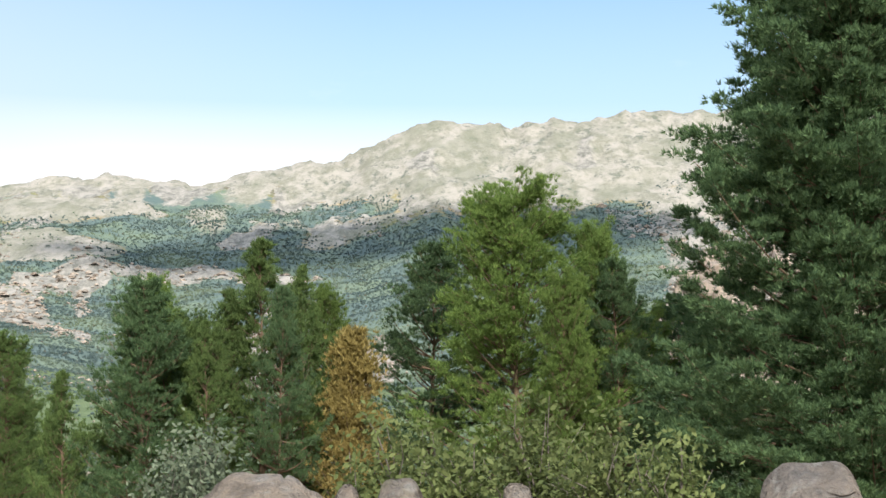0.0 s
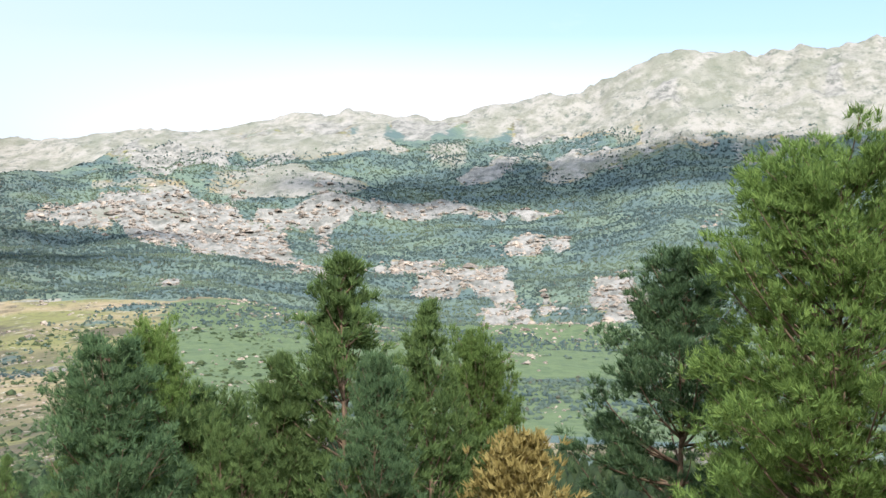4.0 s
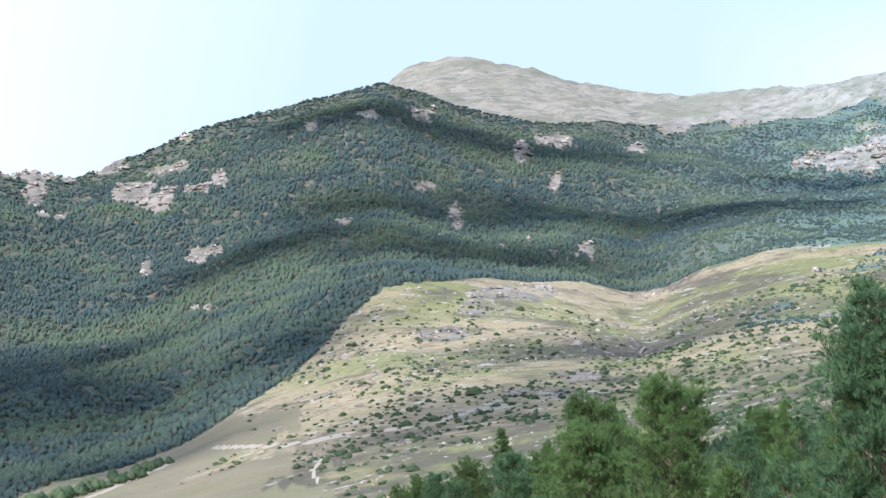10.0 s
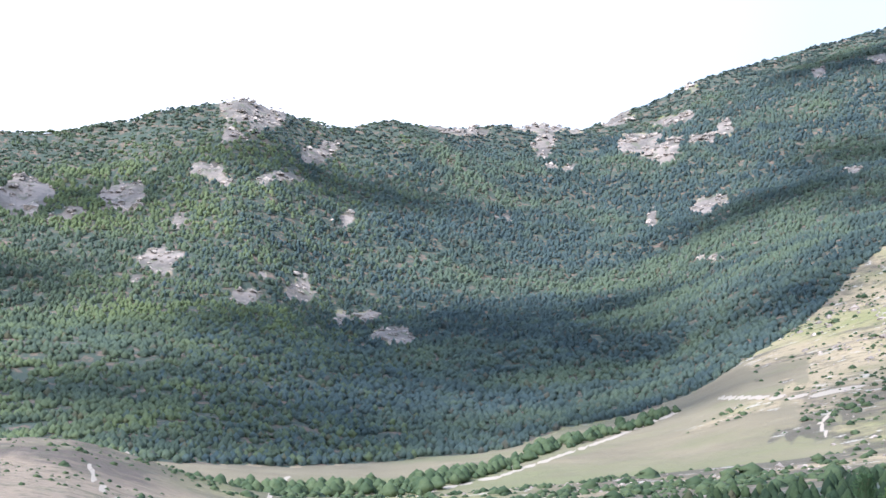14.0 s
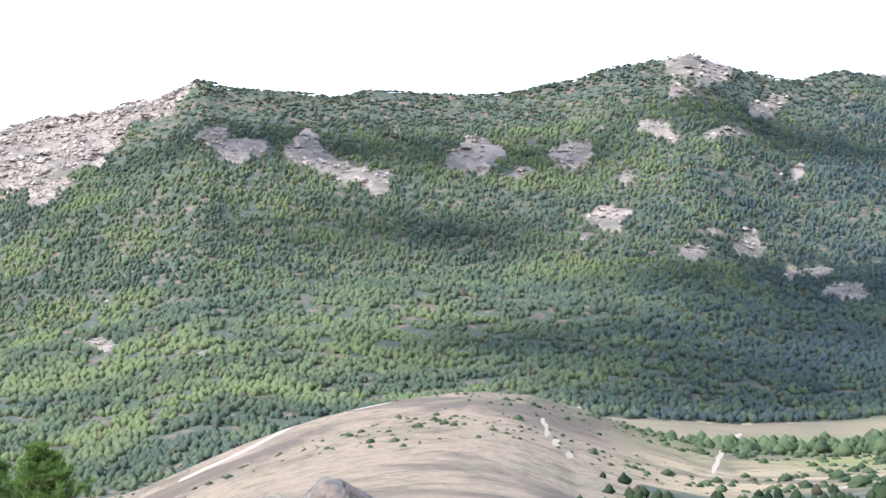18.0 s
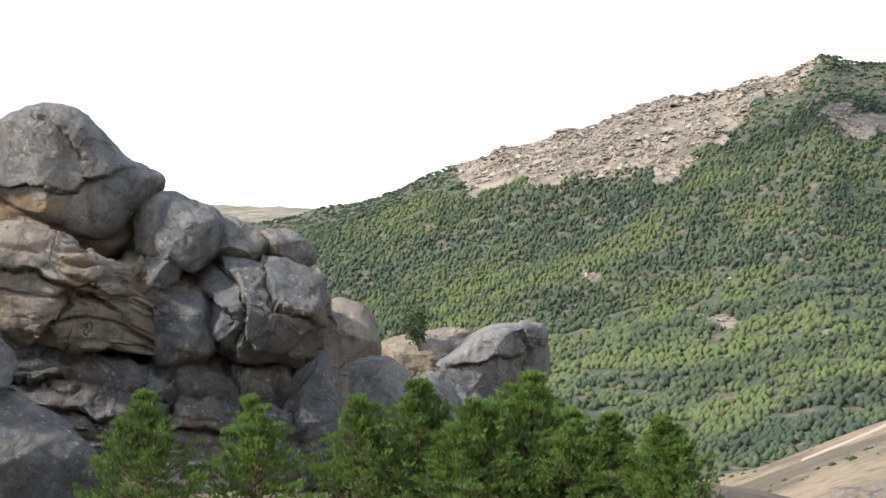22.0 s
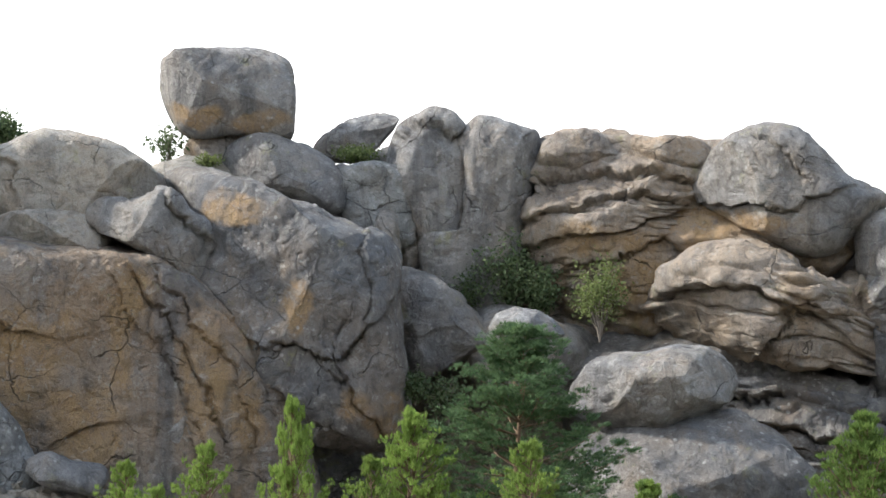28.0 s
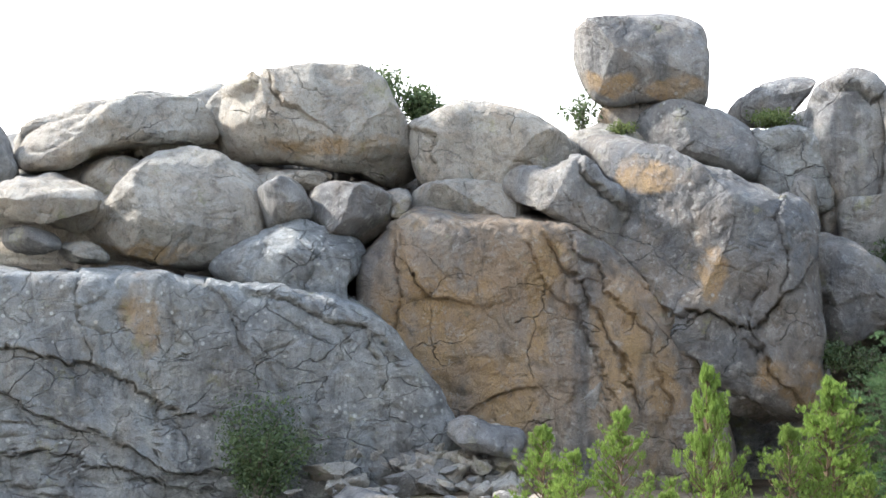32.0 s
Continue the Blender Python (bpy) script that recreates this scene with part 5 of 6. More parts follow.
boulder(70.15, 92, 2.5, [(-2.88, -13.08), (-1.51, -12.65), (0.31, -12.31), (1.98, -12.53), (2.85, -14.01), (1.89, -15.73), (-2.55, -15.68)],
        'rounded granite outcrop above the pines', mat=GRANITE_BROWN, cracks=0.08, box=3.2)
boulder(67.83, 91, 2.5, [(-2.37, -13.23), (-1.05, -11.52), (-0.21, -11.22), (1.71, -11.99), (2.27, -13.24), (1.7, -15.62), (-2.07, -15.62)],
        'pale granite knoll with upright joints', mat=GRANITE_BROWN, cracks=0.08, box=3.2)
boulder(135.72, 57.5, 2, [(-1.11, 3.14), (-0.04, 3.51), (0.58, 3.07), (1, 1.94), (0.59, 1.11), (-0.99, 0.79)],
        'dark granite boulder at the end of the row', box=3.2)
boulder(105.00, 52.5, 0.9, [(-1, -1.96), (-0.22, -1.4), (0.81, -1.73), (1.2, -2.42), (-0.77, -2.63)],
        'dark lichened granite boulder among pines', box=3.2)
boulder(119.81, 51, 0.8, [(-1.24, -5.82), (-0.5, -5.59), (0.25, -5.87), (1.13, -6.16), (0.87, -6.74), (-0.45, -6.54)],
        'flat broken granite slab on the rubble', box=4)
boulder(123.27, 61.2, 4.6, [(-18.47, 0.82), (-15.31, 1.1), (-12.72, 2.36), (-10.33, 2.95), (-8.54, 3.43), (-6.14, 3.82), (-4.94, 3.62), (-1.32, 3.32), (0.69, 2.92), (1.9, 2.92), (4.74, 3.41), (6.77, 3.21), (8.8, 2.91), (11.86, 2.31), (14.73, 1.31), (16.44, -2.02), (16.65, -9.42), (15.57, -13.11), (-19.39, -12.7)],
        'granite core of the ridge', box=7, cracks=0.04, name='rock_wall', fine=0.16, facets=2)
boulder(98.34, 63.6, 4.2, [(-13.07, -0.87), (-10.82, -0.39), (-7.85, -0.18), (-7.14, 2.5), (-6.59, 3.98), (-3.21, 3.83), (-0.69, 4.03), (3.08, 3.52), (4.74, 1.99), (4.54, 0.87), (6.41, 0.36), (9.31, -0.14), (11.23, -1.27), (11.7, -5.51), (11.7, -11.62), (-13.05, -11.87)],
        'granite core behind the layered rocks', box=7, layers=0.4, cracks=0.04, name='rock_wall', fine=0.16, facets=2, mat=GRANITE_WARM)
boulder(107.97, 64.5, 2.4, [(-4.55, 2.67), (-3.11, 3.5), (-1.65, 4.09), (0.23, 4.36), (4.04, 3.56), (5.12, 1.18), (4.68, -2.68), (-4.52, -2.66)],
        'granite floor of the saddle', box=6, name='rock_wall', fine=0.12, facets=2)
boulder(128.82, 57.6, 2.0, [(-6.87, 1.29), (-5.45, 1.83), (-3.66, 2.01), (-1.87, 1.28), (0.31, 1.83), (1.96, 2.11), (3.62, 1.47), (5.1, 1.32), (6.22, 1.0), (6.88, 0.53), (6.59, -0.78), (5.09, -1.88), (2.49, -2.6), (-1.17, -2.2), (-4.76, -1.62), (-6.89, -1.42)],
        'cracked granite ledge filling the gaps between boulders', box=7, cracks=0.14, mat=GRANITE_PALE_SUNLIT, name='rock_wall')
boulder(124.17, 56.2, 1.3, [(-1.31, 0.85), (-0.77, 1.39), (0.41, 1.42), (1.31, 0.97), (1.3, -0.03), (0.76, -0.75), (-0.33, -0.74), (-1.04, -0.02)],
        'squat granite block under the big boulder', box=5, cracks=0.06, mat=GRANITE_PALE_SUNLIT)
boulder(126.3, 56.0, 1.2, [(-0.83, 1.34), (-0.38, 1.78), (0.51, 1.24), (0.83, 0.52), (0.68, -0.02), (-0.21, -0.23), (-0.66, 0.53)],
        'wedged granite block beside the smooth boulder', box=5, mat=GRANITE_PALE_SUNLIT)
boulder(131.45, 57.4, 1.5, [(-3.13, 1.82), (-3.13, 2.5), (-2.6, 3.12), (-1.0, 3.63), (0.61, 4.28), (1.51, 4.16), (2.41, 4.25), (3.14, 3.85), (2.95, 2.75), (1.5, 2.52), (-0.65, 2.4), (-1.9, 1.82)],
        'long weathered granite slab on the crest', box=4.5, cracks=0.05, mat=GRANITE_PALE_SUNLIT)
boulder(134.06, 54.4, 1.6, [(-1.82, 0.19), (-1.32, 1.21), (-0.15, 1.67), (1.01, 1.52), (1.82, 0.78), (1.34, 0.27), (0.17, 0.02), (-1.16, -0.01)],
        'low rounded granite slab on the wall', box=6, cracks=0.06, mat=GRANITE_PALE_SUNLIT)
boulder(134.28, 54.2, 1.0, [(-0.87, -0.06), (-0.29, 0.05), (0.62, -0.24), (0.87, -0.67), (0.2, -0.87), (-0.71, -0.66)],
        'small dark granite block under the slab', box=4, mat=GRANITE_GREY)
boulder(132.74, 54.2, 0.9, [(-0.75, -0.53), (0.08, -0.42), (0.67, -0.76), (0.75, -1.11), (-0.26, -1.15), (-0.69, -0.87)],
        'small granite block on the wall top', box=4, mat=GRANITE_PALE_SUNLIT)
RUBBLE = [(118.44, 125.27, 49.5, 53.0, -7.6, 60, 0.55), (118.44, 125.27, 50.3, 53.2, -7.1, 70, 0.5), (118.44, 125.27, 51.2, 53.4, -6.7, 60, 0.42), (117.44, 126.27, 47, 50, -7.8, 50, 0.32)]
boulder(176.24, 18.14, 0.71, [(-0.89, -8.20), (-0.84, -7.04), (-0.49, -6.31), (0.04, -6.21), (0.49, -6.33), (0.84, -7.04), (0.89, -8.20), (0.53, -8.51), (-0.53, -8.51)],
        'flat-topped granite boulder in front of the bushes', mat=GRANITE_WARM, seed=5, fine=0.03)
boulder(178.67, 18.54, 0.18, [(-0.22, -8.20), (-0.21, -7.15), (-0.12, -6.48), (0.01, -6.39), (0.12, -6.50), (0.21, -7.15), (0.22, -8.20), (0.13, -8.49), (-0.13, -8.49)],
        'small granite boulder in front of the bushes', mat=GRANITE_WARM, seed=6, fine=0.03)
boulder(-179.80, 19.01, 0.26, [(-0.33, -8.20), (-0.31, -7.12), (-0.18, -6.43), (0.02, -6.34), (0.18, -6.45), (0.31, -7.12), (0.33, -8.20), (0.20, -8.50), (-0.20, -8.50)],
        'rounded granite boulder in front of the bushes', mat=GRANITE_WARM, seed=7, fine=0.03)
boulder(-168.59, 18.67, 0.53, [(-0.66, -8.20), (-0.62, -7.05), (-0.36, -6.32), (0.03, -6.22), (0.36, -6.34), (0.62, -7.05), (0.66, -8.20), (0.39, -8.51), (-0.39, -8.51)],
        'rounded granite boulder below the old pine', mat=GRANITE_WARM, seed=8, fine=0.03)
boulder(-176.78, 19.04, 0.14, [(-0.18, -8.21), (-0.17, -7.17), (-0.10, -6.51), (0.01, -6.41), (0.10, -6.53), (0.17, -7.17), (0.18, -8.21), (0.11, -8.49), (-0.11, -8.49)],
        'small granite boulder in front of the bushes', mat=GRANITE_WARM, seed=9, fine=0.03)



def rubble(spots, seed):
    """Broken stones below the walls."""
    rng = random.Random(seed)
    stones = []
    for k in range(6):
        bm = bmesh.new()
        bmesh.ops.create_icosphere(bm, subdivisions=2, radius=1)
        for x in bm.verts:
            p = Vector(x.co)
            x.co = p * (1 + 0.22 * noise.noise(p * 1.3 + Vector((k * 9, 0, 0))))
        for a in range(11):
            axis = Vector((rng.gauss(0, 1), rng.gauss(0, 1), rng.gauss(0, 1))).normalized()
            cut = rng.uniform(0.4, 0.72)
            for x in bm.verts:
                over = x.co.dot(axis) - cut
                if over > 0:
                    x.co -= axis * over
        me = bpy.data.meshes.new("stone")
        bm.to_mesh(me)
        bm.free()
        me.materials.append((GRANITE_PALE_SUNLIT, GRANITE_PALE_SUNLIT, GRANITE_GREY)[k % 3])
        stones.append(me)
    for az0, az1, d0, d1, lift, count, big in spots:
        for k in range(count):
            az, d = rng.uniform(az0, az1), rng.uniform(d0, d1)
            s = big * rng.lognormvariate(-0.3, 0.5)
            ob = new("stone", rng.choice(stones))
            p = polar(az, 0, d)
            ob.matrix_world = pose(p.x, p.y, lift + 0.35 * (d - d0) * 0.4 + 0.1 * rng.random(), rng.uniform(-25, 25), rng.uniform(-25, 25), rng.uniform(0, 360)) @ Matrix.Diagonal((s * rng.uniform(0.8, 1.7), s, s * rng.uniform(0.5, 0.8), 1))
            tagged(ob, "broken angular granite stone in the rubble", "stone", "rubble stones")


rubble(RUBBLE, 5)


# ---- pines ----
def tube(points, radii, sides=6):
    pts = np.array(points, float)
    t = np.gradient(pts, axis=0)
    t /= np.maximum(np.linalg.norm(t, axis=1, keepdims=True), 1e-9)
    ref = np.where(np.abs(t[:, 2:3]) > 0.9, [[1.0, 0, 0]], [[0, 0, 1.0]])
    u = np.cross(t, ref)
    u /= np.maximum(np.linalg.norm(u, axis=1, keepdims=True), 1e-9)
    v = np.cross(t, u)
    a = np.linspace(0, 2 * math.pi, sides, endpoint=False)
    ring = pts[:, None] + np.array(radii)[:, None, None] * (np.cos(a)[None, :, None] * u[:, None] + np.sin(a)[None, :, None] * v[:, None])
    return ring.reshape(-1, 3), grid_quads(len(pts), sides, True)


class Heap:
    """Gathers pieces of one mesh."""

    def __init__(self):
        self.v, self.f, self.n = [], [], 0

    def put(self, v, f):
        self.v.append(v)
        self.f.append(f + self.n)
        self.n += len(v)

    def mesh(self, name, mat, smooth=True):
        return mesh_of(name, np.vstack(self.v), np.vstack(self.f), mat, smooth)


def blades(rng, at, way, count, long, wide, spread, up):
    """Tufts of needles: thin triangles that fan out from each place along its way."""
    n = len(at) * count
    p = np.repeat(at, count, 0)
    w = np.repeat(way, count, 0) + rng.normal(0, spread, (n, 3)) + np.array([0, 0, up])
    w /= np.linalg.norm(w, axis=1, keepdims=True)
    across = np.cross(w, rng.normal(0, 1, (n, 3)))
    across /= np.maximum(np.linalg.norm(across, axis=1, keepdims=True), 1e-9)
    l = (long * rng.uniform(0.65, 1.2, n))[:, None]
    b = p + w * l * 0.25
    v = np.stack([b + across * wide * 0.5, p + w * l, b - across * wide * 0.5], 1).reshape(-1, 3)
    return v, np.arange(n * 3).reshape(-1, 3)


def pine(height, width, seed, needles, label, bare=0.18, point=0.75, rise=18, puffs=2.6, puff=0.26, tufts=7, count=6, long=0.26, blade=0.045, whorl=0.36,
         name="pine_tree", droop=0.0, limbs=(4, 7), full=0.55, shoots=0.0):
    """A pine: bent trunk, whorls of limbs, and needles in puffs on the outer half of each limb."""
    rng = np.random.default_rng(seed)
    wood, twigs = Heap(), Heap()
    zs = np.linspace(-1.5, height * 0.98, 14)
    bend = 0.02 * height * np.stack([np.sin(zs / height * 2.6 + seed), np.cos(zs / height * 2.1 + 2 * seed), 0 * zs], -1) * np.clip(zs / height, 0, 1)[:, None]
    path = np.stack([0 * zs, 0 * zs, zs], -1) + bend
    rad = np.maximum(0.014 * height * (1 - np.clip(zs, 0, None) / height) ** 1.1, 0.012)
    wood.put(*tube(path, rad, 9))
    at, way = [], []
    z = bare * height
    while z < height * 0.985:
        u = (z / height - bare) / (1 - bare)
        reach = width * 0.5 * ((1 - u) ** point) * min(1.0, full + 2.4 * u) + 0.12
        for k in range(rng.integers(*limbs)):
            long_b = reach * rng.uniform(0.5, 1.15)
            turn = rng.uniform(0, 2 * math.pi)
            lift = radians(rise + 26 * u + rng.normal(0, 9))
            o = np.array([np.interp(z, zs, path[:, 0]), np.interp(z, zs, path[:, 1]), z + rng.uniform(-0.1, 0.1)])
            h = np.array([math.cos(turn), math.sin(turn), 0])
            s = np.linspace(0, 1, 6)[:, None]
            line = o + h * long_b * s * math.cos(lift) + np.array([0, 0, 1.0]) * long_b * (math.sin(lift) * s - droop * s * (1 - s) + 0.22 * s ** 3)
            twigs.put(*tube(line, 0.018 * long_b ** 0.8 * (1.02 - s[:, 0]) + 0.006, 4))
            m = max(2, int(puffs * long_b + 1.5 + 1.5 * u))
            f = np.append(rng.uniform(0.1, 1.0, m - 1) ** 0.8, 1.0)
            g = f * 4.999
            i = g.astype(int)
            base = line[i] + (line[i + 1] - line[i]) * (g - i)[:, None]
            ahead = (line[-1] - line[0]) / max(long_b, 1e-6)
            across = np.cross(ahead, [0, 0, 1.0])
            off = rng.uniform(-1, 1, m) * (1.1 - f) * 0.6 * long_b
            mid = base + across * off[:, None] + ahead * (np.abs(off) * 0.6)[:, None]
            for a0, b0 in list(zip(base, mid))[::2]:
                twigs.put(*tube(np.array([a0, b0]), [0.009, 0.004], 3))
            spot = np.repeat(mid, tufts, 0) + rng.normal(0, puff, (m * tufts, 3)) * np.array([1, 1, 0.32]) * min(1.0, 0.4 + long_b * 0.5)
            at.append(spot)
            way.append(np.repeat(ahead[None] * 0.5 + across[None] * np.sign(off)[:, None] * 0.35, tufts, 0) + np.array([0, 0, 0.45 + shoots]) + rng.normal(0, 0.3, (m * tufts, 3)))
        z += whorl * rng.uniform(0.75, 1.2) * (1 - 0.6 * u)
    at, way = np.vstack(at), np.vstack(way)
    crown = Heap()
    crown.put(*blades(rng, at, way, count, long, blade, 0.4, 0.15))
    shrink = height / max(crown.v[0][:, 2].max(), height)
    for heap in (wood, twigs, crown):
        for piece in heap.v:
            piece[:, 2] *= shrink
    root = new(name)
    for part_name, me in (("trunk", wood.mesh("trunk", BARK)), ("limbwork", twigs.mesh("limbwork", BARK)), ("crown", crown.mesh("crown", needles, False))):
        ob = new(part_name, me)
        ob.parent = root
    return tagged(root, label, "pine tree", "pines near the viewpoint")


def plant(kinds, az, top_el, d, height, width_scale=1.0, turn=0.0):
    """Stand a copy of a pine at az and d so that its top reaches top_el."""
    p = polar(az, top_el, d)
    ob, tall = kinds
    s = height / tall
    return copy_thing(ob, pose(p.x, p.y, p.z - height, 0, 0, turn) @ Matrix.Diagonal((s * width_scale, s * width_scale, s, 1)))


def stand(ob, az, top_el, d, height):
    p = polar(az, top_el, d)
    ob.location = (p.x, p.y, p.z - height)
    return ob


SPREAD_PINE = (pine(15.0, 8.8, 3, PINE_FRESH, 'broad light green pine with airy needle tufts', bare=0.04, point=0.32, rise=14, full=0.8, whorl=0.52, puffs=4.6, tufts=6, count=12, blade=0.027, long=0.27, puff=0.17), 15)
LAYER_PINE = (pine(12.5, 9.6, 5, PINE_BLUE, 'blue-green pine with dense level branches', bare=0.04, point=0.72, rise=8, puff=0.13, puffs=5.6, whorl=0.62, long=0.24, droop=0.1, full=0.75, blade=0.026, tufts=6, count=12), 12.5)
SLIM_PINE = (pine(12.2, 7.6, 8, PINE_DEEP, 'dark green pine with a narrow pointed top', bare=0.05, point=0.85, rise=24, full=0.7, whorl=0.72, limbs=(3, 6), puffs=4.6, blade=0.027, tufts=6, count=12, long=0.26, puff=0.16), 12.2)
YOUNG_PINE = (pine(5.2, 4.4, 12, PINE_YOUNG, 'young bright green pine with upright shoots', bare=0.03, point=0.85, rise=22, long=0.16, whorl=0.36, limbs=(4, 6), blade=0.024, puff=0.075, puffs=4.6, tufts=4, count=9, full=0.8, shoots=0.6), 5.2)
# needles darker than the young pine's, for the shade where these stand
BUSHY_PINE = (pine(5.2, 4.8, 14, PINE_FRESH, 'bushy green pine at the foot of the rocks', bare=0.02, point=0.85, rise=20, long=0.17, whorl=0.34, limbs=(5, 8), blade=0.026, puff=0.09, puffs=4.8, tufts=5, count=9, full=0.85, shoots=0.4), 5.2)
# the spread pine again in darker needles, which carry the shade on it
ROUND_PINE = (pine(15.0, 8.8, 4, PINE_DEEP, 'broad dark green pine with full boughs', bare=0.04, point=0.32, rise=14, full=0.8, whorl=0.52, puffs=4.6, tufts=6, count=12, blade=0.027, long=0.27, puff=0.17), 15)
DRY_PINE = (pine(9.0, 3.6, 31, PINE_DRY, 'yellowing dying pine among green ones', bare=0.1, point=0.5, rise=28, full=0.7, puffs=2.6, blade=0.05, count=7), 9)
stand(SPREAD_PINE[0], -4.61, 9.58, 36, 15)
stand(LAYER_PINE[0], 0.89, 5.49, 41, 12.5)
plant(SPREAD_PINE, -9.22, 6.80, 39, 12.8, 0.62, 80)
stand(SLIM_PINE[0], 11.61, 5.28, 36, 12.2)
plant(SLIM_PINE, 8.85, 3.72, 38, 11, 0.8, 90)
plant(SPREAD_PINE, 7.51, 2.91, 40, 10.5, 0.6, 150)
plant(SLIM_PINE, 13.94, 1.97, 36, 10, 0.8, 200)
plant(LAYER_PINE, 19.3, 2.5, 35, 11.2, 0.9, 60)
stand(ROUND_PINE[0], 16.55, 1.06, 38, 15)
plant(ROUND_PINE, 26.11, -0.51, 40, 8.5, 0.72, 160)
plant(ROUND_PINE, 28.69, -2.00, 42, 8, 0.7, 40)
plant(ROUND_PINE, 28.66, -1.16, 44, 7.5, 0.7, 140)
plant(LAYER_PINE, 31.08, -3.09, 40, 7, 0.7, 200)
plant(ROUND_PINE, 14.95, -0.49, 35, 8, 0.6, 200)
stand(BUSHY_PINE[0], 81.42, -4.18, 45, 5.2)
plant(BUSHY_PINE, 77.28, -5.57, 43, 4.6, 1, 130)
plant(BUSHY_PINE, 79.08, -5.48, 44, 4.6, 1.1, 200)
plant(BUSHY_PINE, 83.14, -5.11, 44, 4.8, 1.1, 280)
plant(BUSHY_PINE, 94.08, -4.70, 45, 5.2, 0.95, 0)
plant(BUSHY_PINE, 90.58, -4.90, 46, 5, 1, 60)
plant(BUSHY_PINE, 87.08, -4.89, 45, 5.2, 1, 120)
plant(BUSHY_PINE, 85.24, -4.37, 46, 5.4, 1, 170)
plant(BUSHY_PINE, 83.59, -5.05, 44, 4.8, 1, 240)
plant(BUSHY_PINE, 81.77, -4.21, 46, 5.4, 1.1, 300)
plant(BUSHY_PINE, 80.13, -5.37, 44, 4.8, 1, 20)
plant(BUSHY_PINE, 77.10, -5.58, 43, 4.6, 0.9, 90)
plant(BUSHY_PINE, 100.93, -7.05, 40, 4, 1, 40)
plant(LAYER_PINE, 105.20, -2.00, 44, 7, 1.45, 110)
stand(YOUNG_PINE[0], 104.82, -5.75, 40, 5.2)
plant(YOUNG_PINE, 108.84, -5.08, 42, 4.8, 0.8, 70)
plant(YOUNG_PINE, 112.51, -4.41, 42, 5, 0.62, 200)
plant(YOUNG_PINE, 100.77, -7.03, 40, 4, 0.8, 300)
plant(YOUNG_PINE, 112.49, -4.44, 42, 5.2, 0.62, 200)
plant(YOUNG_PINE, 115.40, -5.83, 41, 4.6, 0.9, 100)
plant(YOUNG_PINE, 117.88, -6.39, 41, 4.4, 0.9, 0)
plant(YOUNG_PINE, 116.96, -7.20, 39, 4, 0.9, 50)
plant(YOUNG_PINE, 108.47, -4.76, 42, 5.2, 1, 260)
plant(YOUNG_PINE, 109.89, -6.30, 41, 4.5, 0.9, 310)
plant(YOUNG_PINE, 107.60, -7.77, 38, 4, 1, 15)
plant(YOUNG_PINE, 113.85, -8.44, 37, 4, 1, 15)
plant(ROUND_PINE, 32.54, -3.27, 70, 8, 0.6, 30)
plant(LAYER_PINE, 33.64, -3.80, 75, 8, 0.6, 70)
plant(ROUND_PINE, 34.73, -4.16, 80, 8, 0.6, 130)
plant(SLIM_PINE, 29.97, -2.73, 62, 8, 0.6, 160)
plant(ROUND_PINE, 27.58, -2.19, 60, 8, 0.6, 10)
plant(LAYER_PINE, 23.56, -2.19, 55, 8, 0.6, 100)
plant(ROUND_PINE, 25.39, -3.10, 50, 8, 0.6, 210)
plant(LAYER_PINE, 33.00, -4.01, 60, 8, 0.6, 300)
plant(ROUND_PINE, 34.59, -5.28, 75, 8, 0.6, 50)
plant(SLIM_PINE, 22.29, -1.46, 58, 9, 0.6, 50)
stand(DRY_PINE[0], 6.30, -0.47, 35, 9)
plant(SPREAD_PINE, -11.61, 1.92, 44, 9, 0.9, 20)
plant(LAYER_PINE, -13.02, 2.62, 47, 10, 1, 75)
plant(SLIM_PINE, -14.74, 2.24, 45, 10, 1, 130)
plant(LAYER_PINE, 16.6, 0.9, 39, 10, 0.8, 60)
plant(SPREAD_PINE, 17.9, 3.1, 38, 10, 0.6, 120)
plant(LAYER_PINE, 10.75, 1.98, 34, 8.4, 0.6, 10)
plant(SPREAD_PINE, -7.54, 3.41, 34, 10, 0.6, 200)
plant(LAYER_PINE, -10.60, 4.09, 38, 11, 0.8, 140)
plant(SLIM_PINE, 15.52, -0.38, 34, 8, 0.7, 30)


def scatter_pines(count, seed):
    """More pines down the slope to the right of the heath."""
    rng = random.Random(seed)
    kinds = (ROUND_PINE, LAYER_PINE, SLIM_PINE)
    for k in range(count):
        az, d = rng.uniform(13, 37), rng.uniform(70, 155)
        x, y, z, *_ = land_at(np.array([az]), np.array([d]))
        ob, tall = kinds[k % 3]
        s = rng.uniform(6.0, 8.5) / tall
        copy_thing(ob, pose(x[0], y[0], z[0] - 0.3, 0, 0, rng.uniform(0, 360)) @ Matrix.Diagonal((0.8 * s, 0.8 * s, s, 1)))


scatter_pines(54, 3)
BIG_PINE = pine(24.0, 17.5, 21, PINE_BLUE, 'tall dark old pine with heavy level boughs', bare=0.04, point=0.5, rise=0, long=0.32, whorl=0.8, limbs=(8, 12), blade=0.05, puff=0.2, puffs=6.4, tufts=7, count=11, droop=0.1, full=0.9)
BIG_PINE.location = (15.6, 30.0, -9.0)
plant(SLIM_PINE, 24.03, -3.52, 35.4, 9, 0.8, 33)



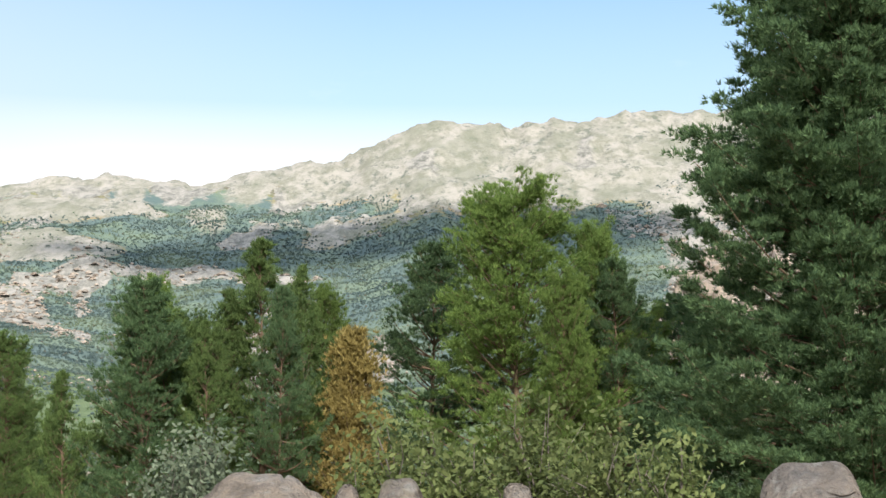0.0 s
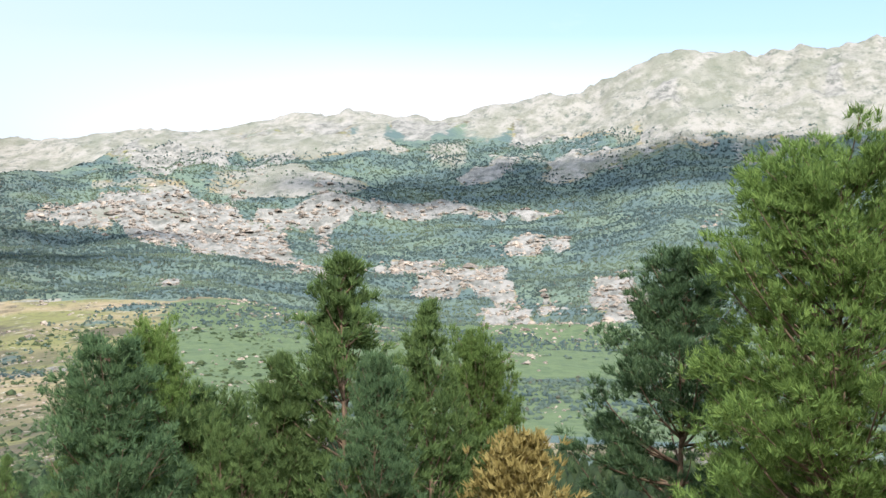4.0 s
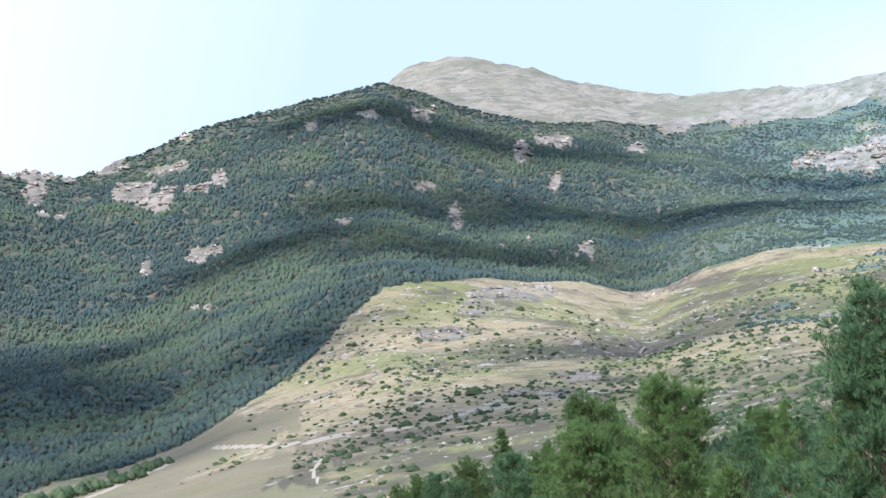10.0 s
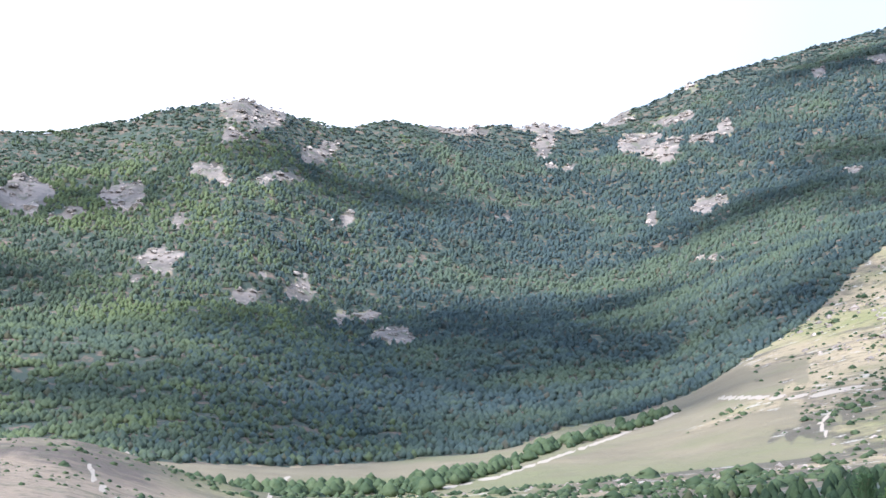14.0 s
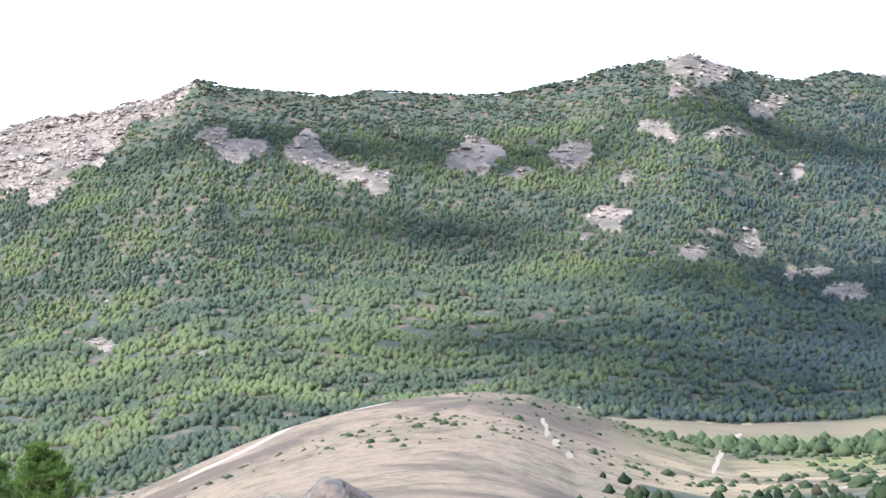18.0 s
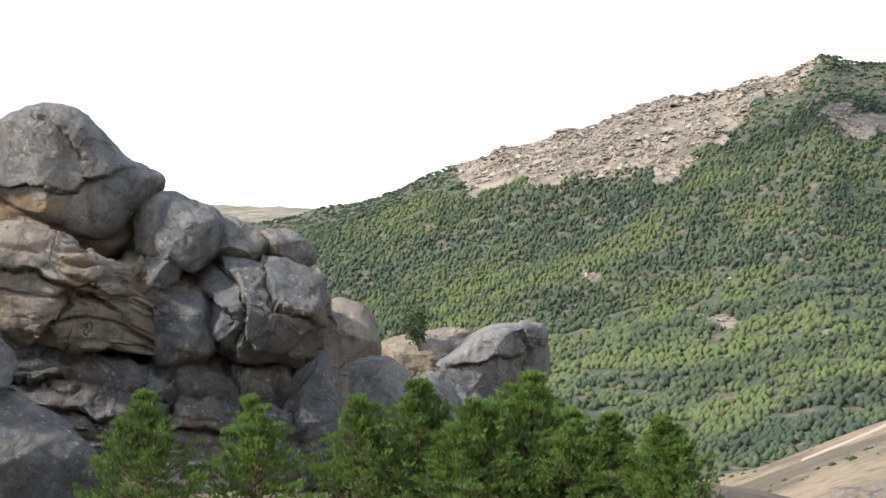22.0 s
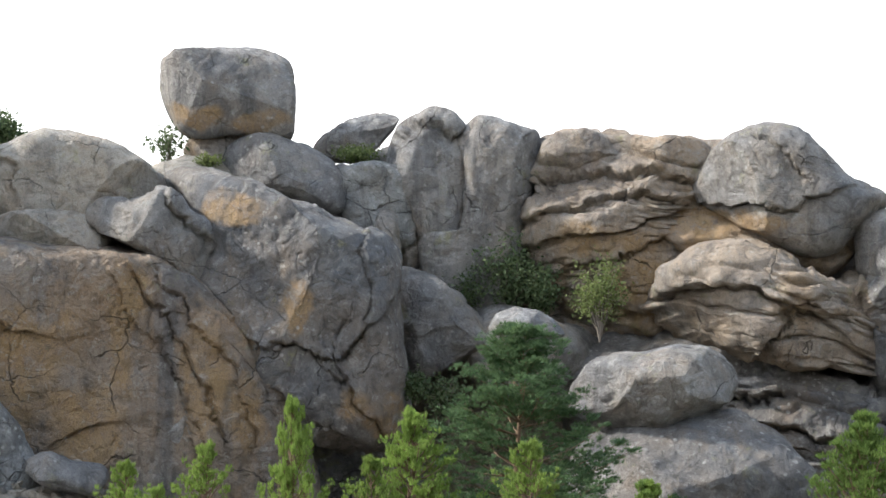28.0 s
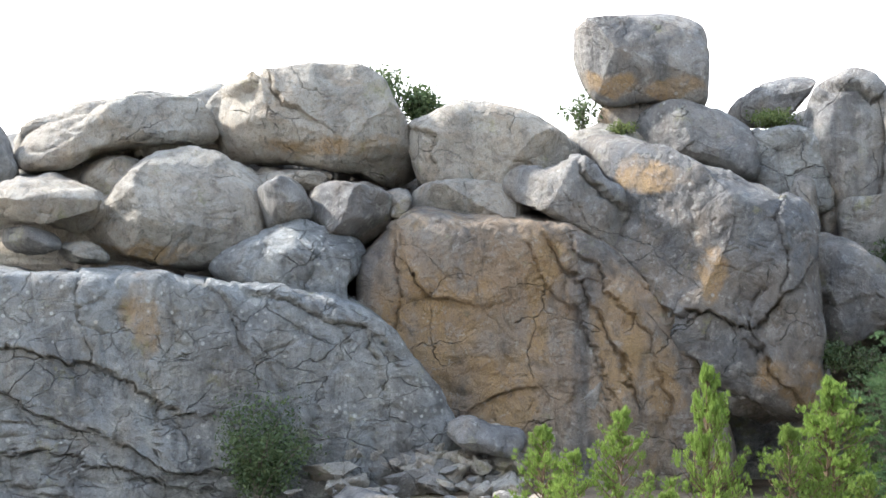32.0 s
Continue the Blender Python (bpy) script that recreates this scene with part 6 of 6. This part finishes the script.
# ---- bushes ----
def bush(az, d, base, wide, high, seed, leaf_mat, label, leaves=5200, leaf=0.06, name="bush", stems=26, open_low=0.25, category="bush"):
    """A shrub: stems that fan out from the ground and leaves in uneven clumps."""
    rng = np.random.default_rng(seed)
    wood = Heap()
    tips = []
    for k in range(stems):
        turn, reach = rng.uniform(0, 6.3), wide * 0.5 * rng.uniform(0.2, 1.0)
        end = np.array([math.cos(turn) * reach, math.sin(turn) * reach, high * rng.uniform(0.55, 1.0) * (1 - 0.35 * (2 * reach / wide) ** 2)])
        s = np.linspace(0, 1, 6)[:, None]
        line = end * s ** np.array([[1.3, 1.3, 0.8]]) + rng.normal(0, 0.03 * high, (6, 3)) * s
        wood.put(*tube(line, 0.022 * high / 2 * (1.1 - s[:, 0]), 4))
        tips.append(line)
    tips = np.array(tips)
    i = rng.integers(0, stems, leaves)
    u = rng.uniform(open_low, 1, leaves) * 4.999
    j = u.astype(int)
    p = tips[i, j] + (tips[i, j + 1] - tips[i, j]) * (u - j)[:, None]
    p = p + rng.normal(0, 1, (leaves, 3)) * np.array([0.085 * wide, 0.085 * wide, 0.075 * high])
    p[:, 2] = np.abs(p[:, 2])
    a = rng.normal(0, 1, (leaves, 3))
    a /= np.linalg.norm(a, axis=1, keepdims=True)
    b = np.cross(a, rng.normal(0, 1, (leaves, 3)))
    b /= np.linalg.norm(b, axis=1, keepdims=True)
    l = leaf * rng.uniform(0.6, 1.3, leaves)[:, None]
    v = np.stack([p - a * l, p + b * l * 0.5, p + a * l, p - b * l * 0.5], 1).reshape(-1, 3)
    root = new(name)
    q = polar(az, 0, d)
    root.location = (q.x, q.y, base)
    for part_name, me in (("stemwork", wood.mesh("stemwork", TWIG)), ("foliage", mesh_of("foliage", v, np.arange(leaves * 4).reshape(-1, 4), leaf_mat, False))):
        ob = new(part_name, me)
        ob.parent = root
    return tagged(root, label, category)


bush(170.44, 14.43, -7.90, 1.48, 2.29, 3, SAGE_LEAF, 'dense grey-green evergreen bush', leaves=9000, leaf=0.04)
bush(178.93, 12.02, -7.90, 1.70, 2.51, 4, THORN_LEAF, 'yellowish thorn bush with bare grey stems', leaves=5000, leaf=0.05)
bush(-177.26, 13.01, -7.90, 1.35, 2.33, 5, THORN_LEAF, 'yellowish thorn bush with bare grey stems', leaves=4500, leaf=0.05)
bush(-170.78, 10.15, -7.90, 1.86, 2.78, 6, THORN_LEAF, 'yellowish thorn bush with bare grey stems', leaves=5200, leaf=0.05)
bush(-167.09, 11.37, -7.90, 1.63, 2.80, 7, THORN_LEAF, 'yellowish thorn bush with bare grey stems', leaves=5000, leaf=0.05)
bush(-165.20, 12.57, -7.90, 1.28, 2.32, 8, THORN_LEAF, 'yellowish thorn bush with bare grey stems', leaves=4000, leaf=0.05)
bush(123.28, 64.00, 3.47, 2.68, 2.51, 11, OAK_LEAF, 'dark evergreen oak behind the boulders', name='oak_tree', category='tree', leaves=4200, leaf=0.09)
bush(121.80, 64.00, 3.47, 1.86, 1.75, 12, OAK_LEAF, 'dark evergreen oak behind the boulders', name='oak_tree', category='tree', leaves=2600, leaf=0.09)
bush(116.56, 61.50, 3.10, 1.78, 1.67, 13, OAK_LEAF, 'sparse leafy shrub beside the balanced boulder', leaves=380, leaf=0.09, stems=14)
bush(115.28, 60.00, 2.92, 1.16, 0.67, 14, THORN_LEAF, 'small green tuft under the balanced boulder', leaves=700, leaf=0.06)
bush(127.18, 50.00, -8.03, 3.38, 3.37, 15, OAK_LEAF, 'loose green oak bush at the foot of the wall', leaves=6500, leaf=0.065)
bush(110.49, 62.00, 3.27, 2.00, 0.79, 16, THORN_LEAF, 'green tuft growing under the tilted slab', leaves=1400, leaf=0.06)
bush(105.57, 59.50, -2.07, 2.87, 3.15, 17, OAK_LEAF, 'dark oak filling the cleft', leaves=6000, leaf=0.07)
bush(106.85, 59.50, -1.88, 2.11, 2.10, 18, OAK_LEAF, 'dark oak filling the cleft', leaves=3500, leaf=0.07)
bush(104.47, 59.00, -2.06, 1.71, 2.09, 19, OAK_LEAF, 'dark oak filling the cleft', leaves=3000, leaf=0.07)
bush(102.53, 57.50, -2.74, 2.41, 2.87, 20, THORN_LEAF, 'small olive-green tree against the layered rock', leaves=2600, leaf=0.06, stems=18, open_low=0.5, name='small_tree', category='tree')
bush(85.21, 86.00, -5.68, 1.99, 2.68, 21, OAK_LEAF, 'small round tree on the outcrop', leaves=1300, leaf=0.09, open_low=0.55, stems=12, name='small_tree', category='tree')
bush(108.54, 54.00, -4.54, 1.22, 1.22, 22, OAK_LEAF, 'small bush in the gully', leaves=1200, leaf=0.06)
bush(107.42, 54.00, -5.16, 1.57, 1.69, 23, OAK_LEAF, 'small bush in the gully', leaves=1500, leaf=0.06)



# ---- unseen clouds, added out of view to shade the slopes ----
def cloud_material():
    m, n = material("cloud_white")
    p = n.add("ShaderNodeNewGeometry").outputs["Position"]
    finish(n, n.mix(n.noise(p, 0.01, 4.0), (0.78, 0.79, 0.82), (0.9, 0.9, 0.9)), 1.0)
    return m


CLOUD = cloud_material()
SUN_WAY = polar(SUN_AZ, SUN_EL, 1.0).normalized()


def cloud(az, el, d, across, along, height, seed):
    """An unseen flat cloud, added so that it shades the slope at az, el and d."""
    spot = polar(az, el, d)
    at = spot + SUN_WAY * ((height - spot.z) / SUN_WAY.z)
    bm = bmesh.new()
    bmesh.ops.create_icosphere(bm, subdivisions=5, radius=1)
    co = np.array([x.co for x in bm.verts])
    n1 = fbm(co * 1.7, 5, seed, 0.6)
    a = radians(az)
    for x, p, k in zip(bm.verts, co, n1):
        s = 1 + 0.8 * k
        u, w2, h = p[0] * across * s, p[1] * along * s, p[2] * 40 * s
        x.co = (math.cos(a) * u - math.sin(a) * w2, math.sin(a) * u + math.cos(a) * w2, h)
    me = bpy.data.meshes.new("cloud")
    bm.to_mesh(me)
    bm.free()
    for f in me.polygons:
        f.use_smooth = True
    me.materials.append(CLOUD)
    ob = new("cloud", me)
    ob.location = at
    return tagged(ob, "unseen flat white cloud added to shade a slope", "cloud", kind="stuff")


# slopes picked for shade, with the size and height of each added cloud
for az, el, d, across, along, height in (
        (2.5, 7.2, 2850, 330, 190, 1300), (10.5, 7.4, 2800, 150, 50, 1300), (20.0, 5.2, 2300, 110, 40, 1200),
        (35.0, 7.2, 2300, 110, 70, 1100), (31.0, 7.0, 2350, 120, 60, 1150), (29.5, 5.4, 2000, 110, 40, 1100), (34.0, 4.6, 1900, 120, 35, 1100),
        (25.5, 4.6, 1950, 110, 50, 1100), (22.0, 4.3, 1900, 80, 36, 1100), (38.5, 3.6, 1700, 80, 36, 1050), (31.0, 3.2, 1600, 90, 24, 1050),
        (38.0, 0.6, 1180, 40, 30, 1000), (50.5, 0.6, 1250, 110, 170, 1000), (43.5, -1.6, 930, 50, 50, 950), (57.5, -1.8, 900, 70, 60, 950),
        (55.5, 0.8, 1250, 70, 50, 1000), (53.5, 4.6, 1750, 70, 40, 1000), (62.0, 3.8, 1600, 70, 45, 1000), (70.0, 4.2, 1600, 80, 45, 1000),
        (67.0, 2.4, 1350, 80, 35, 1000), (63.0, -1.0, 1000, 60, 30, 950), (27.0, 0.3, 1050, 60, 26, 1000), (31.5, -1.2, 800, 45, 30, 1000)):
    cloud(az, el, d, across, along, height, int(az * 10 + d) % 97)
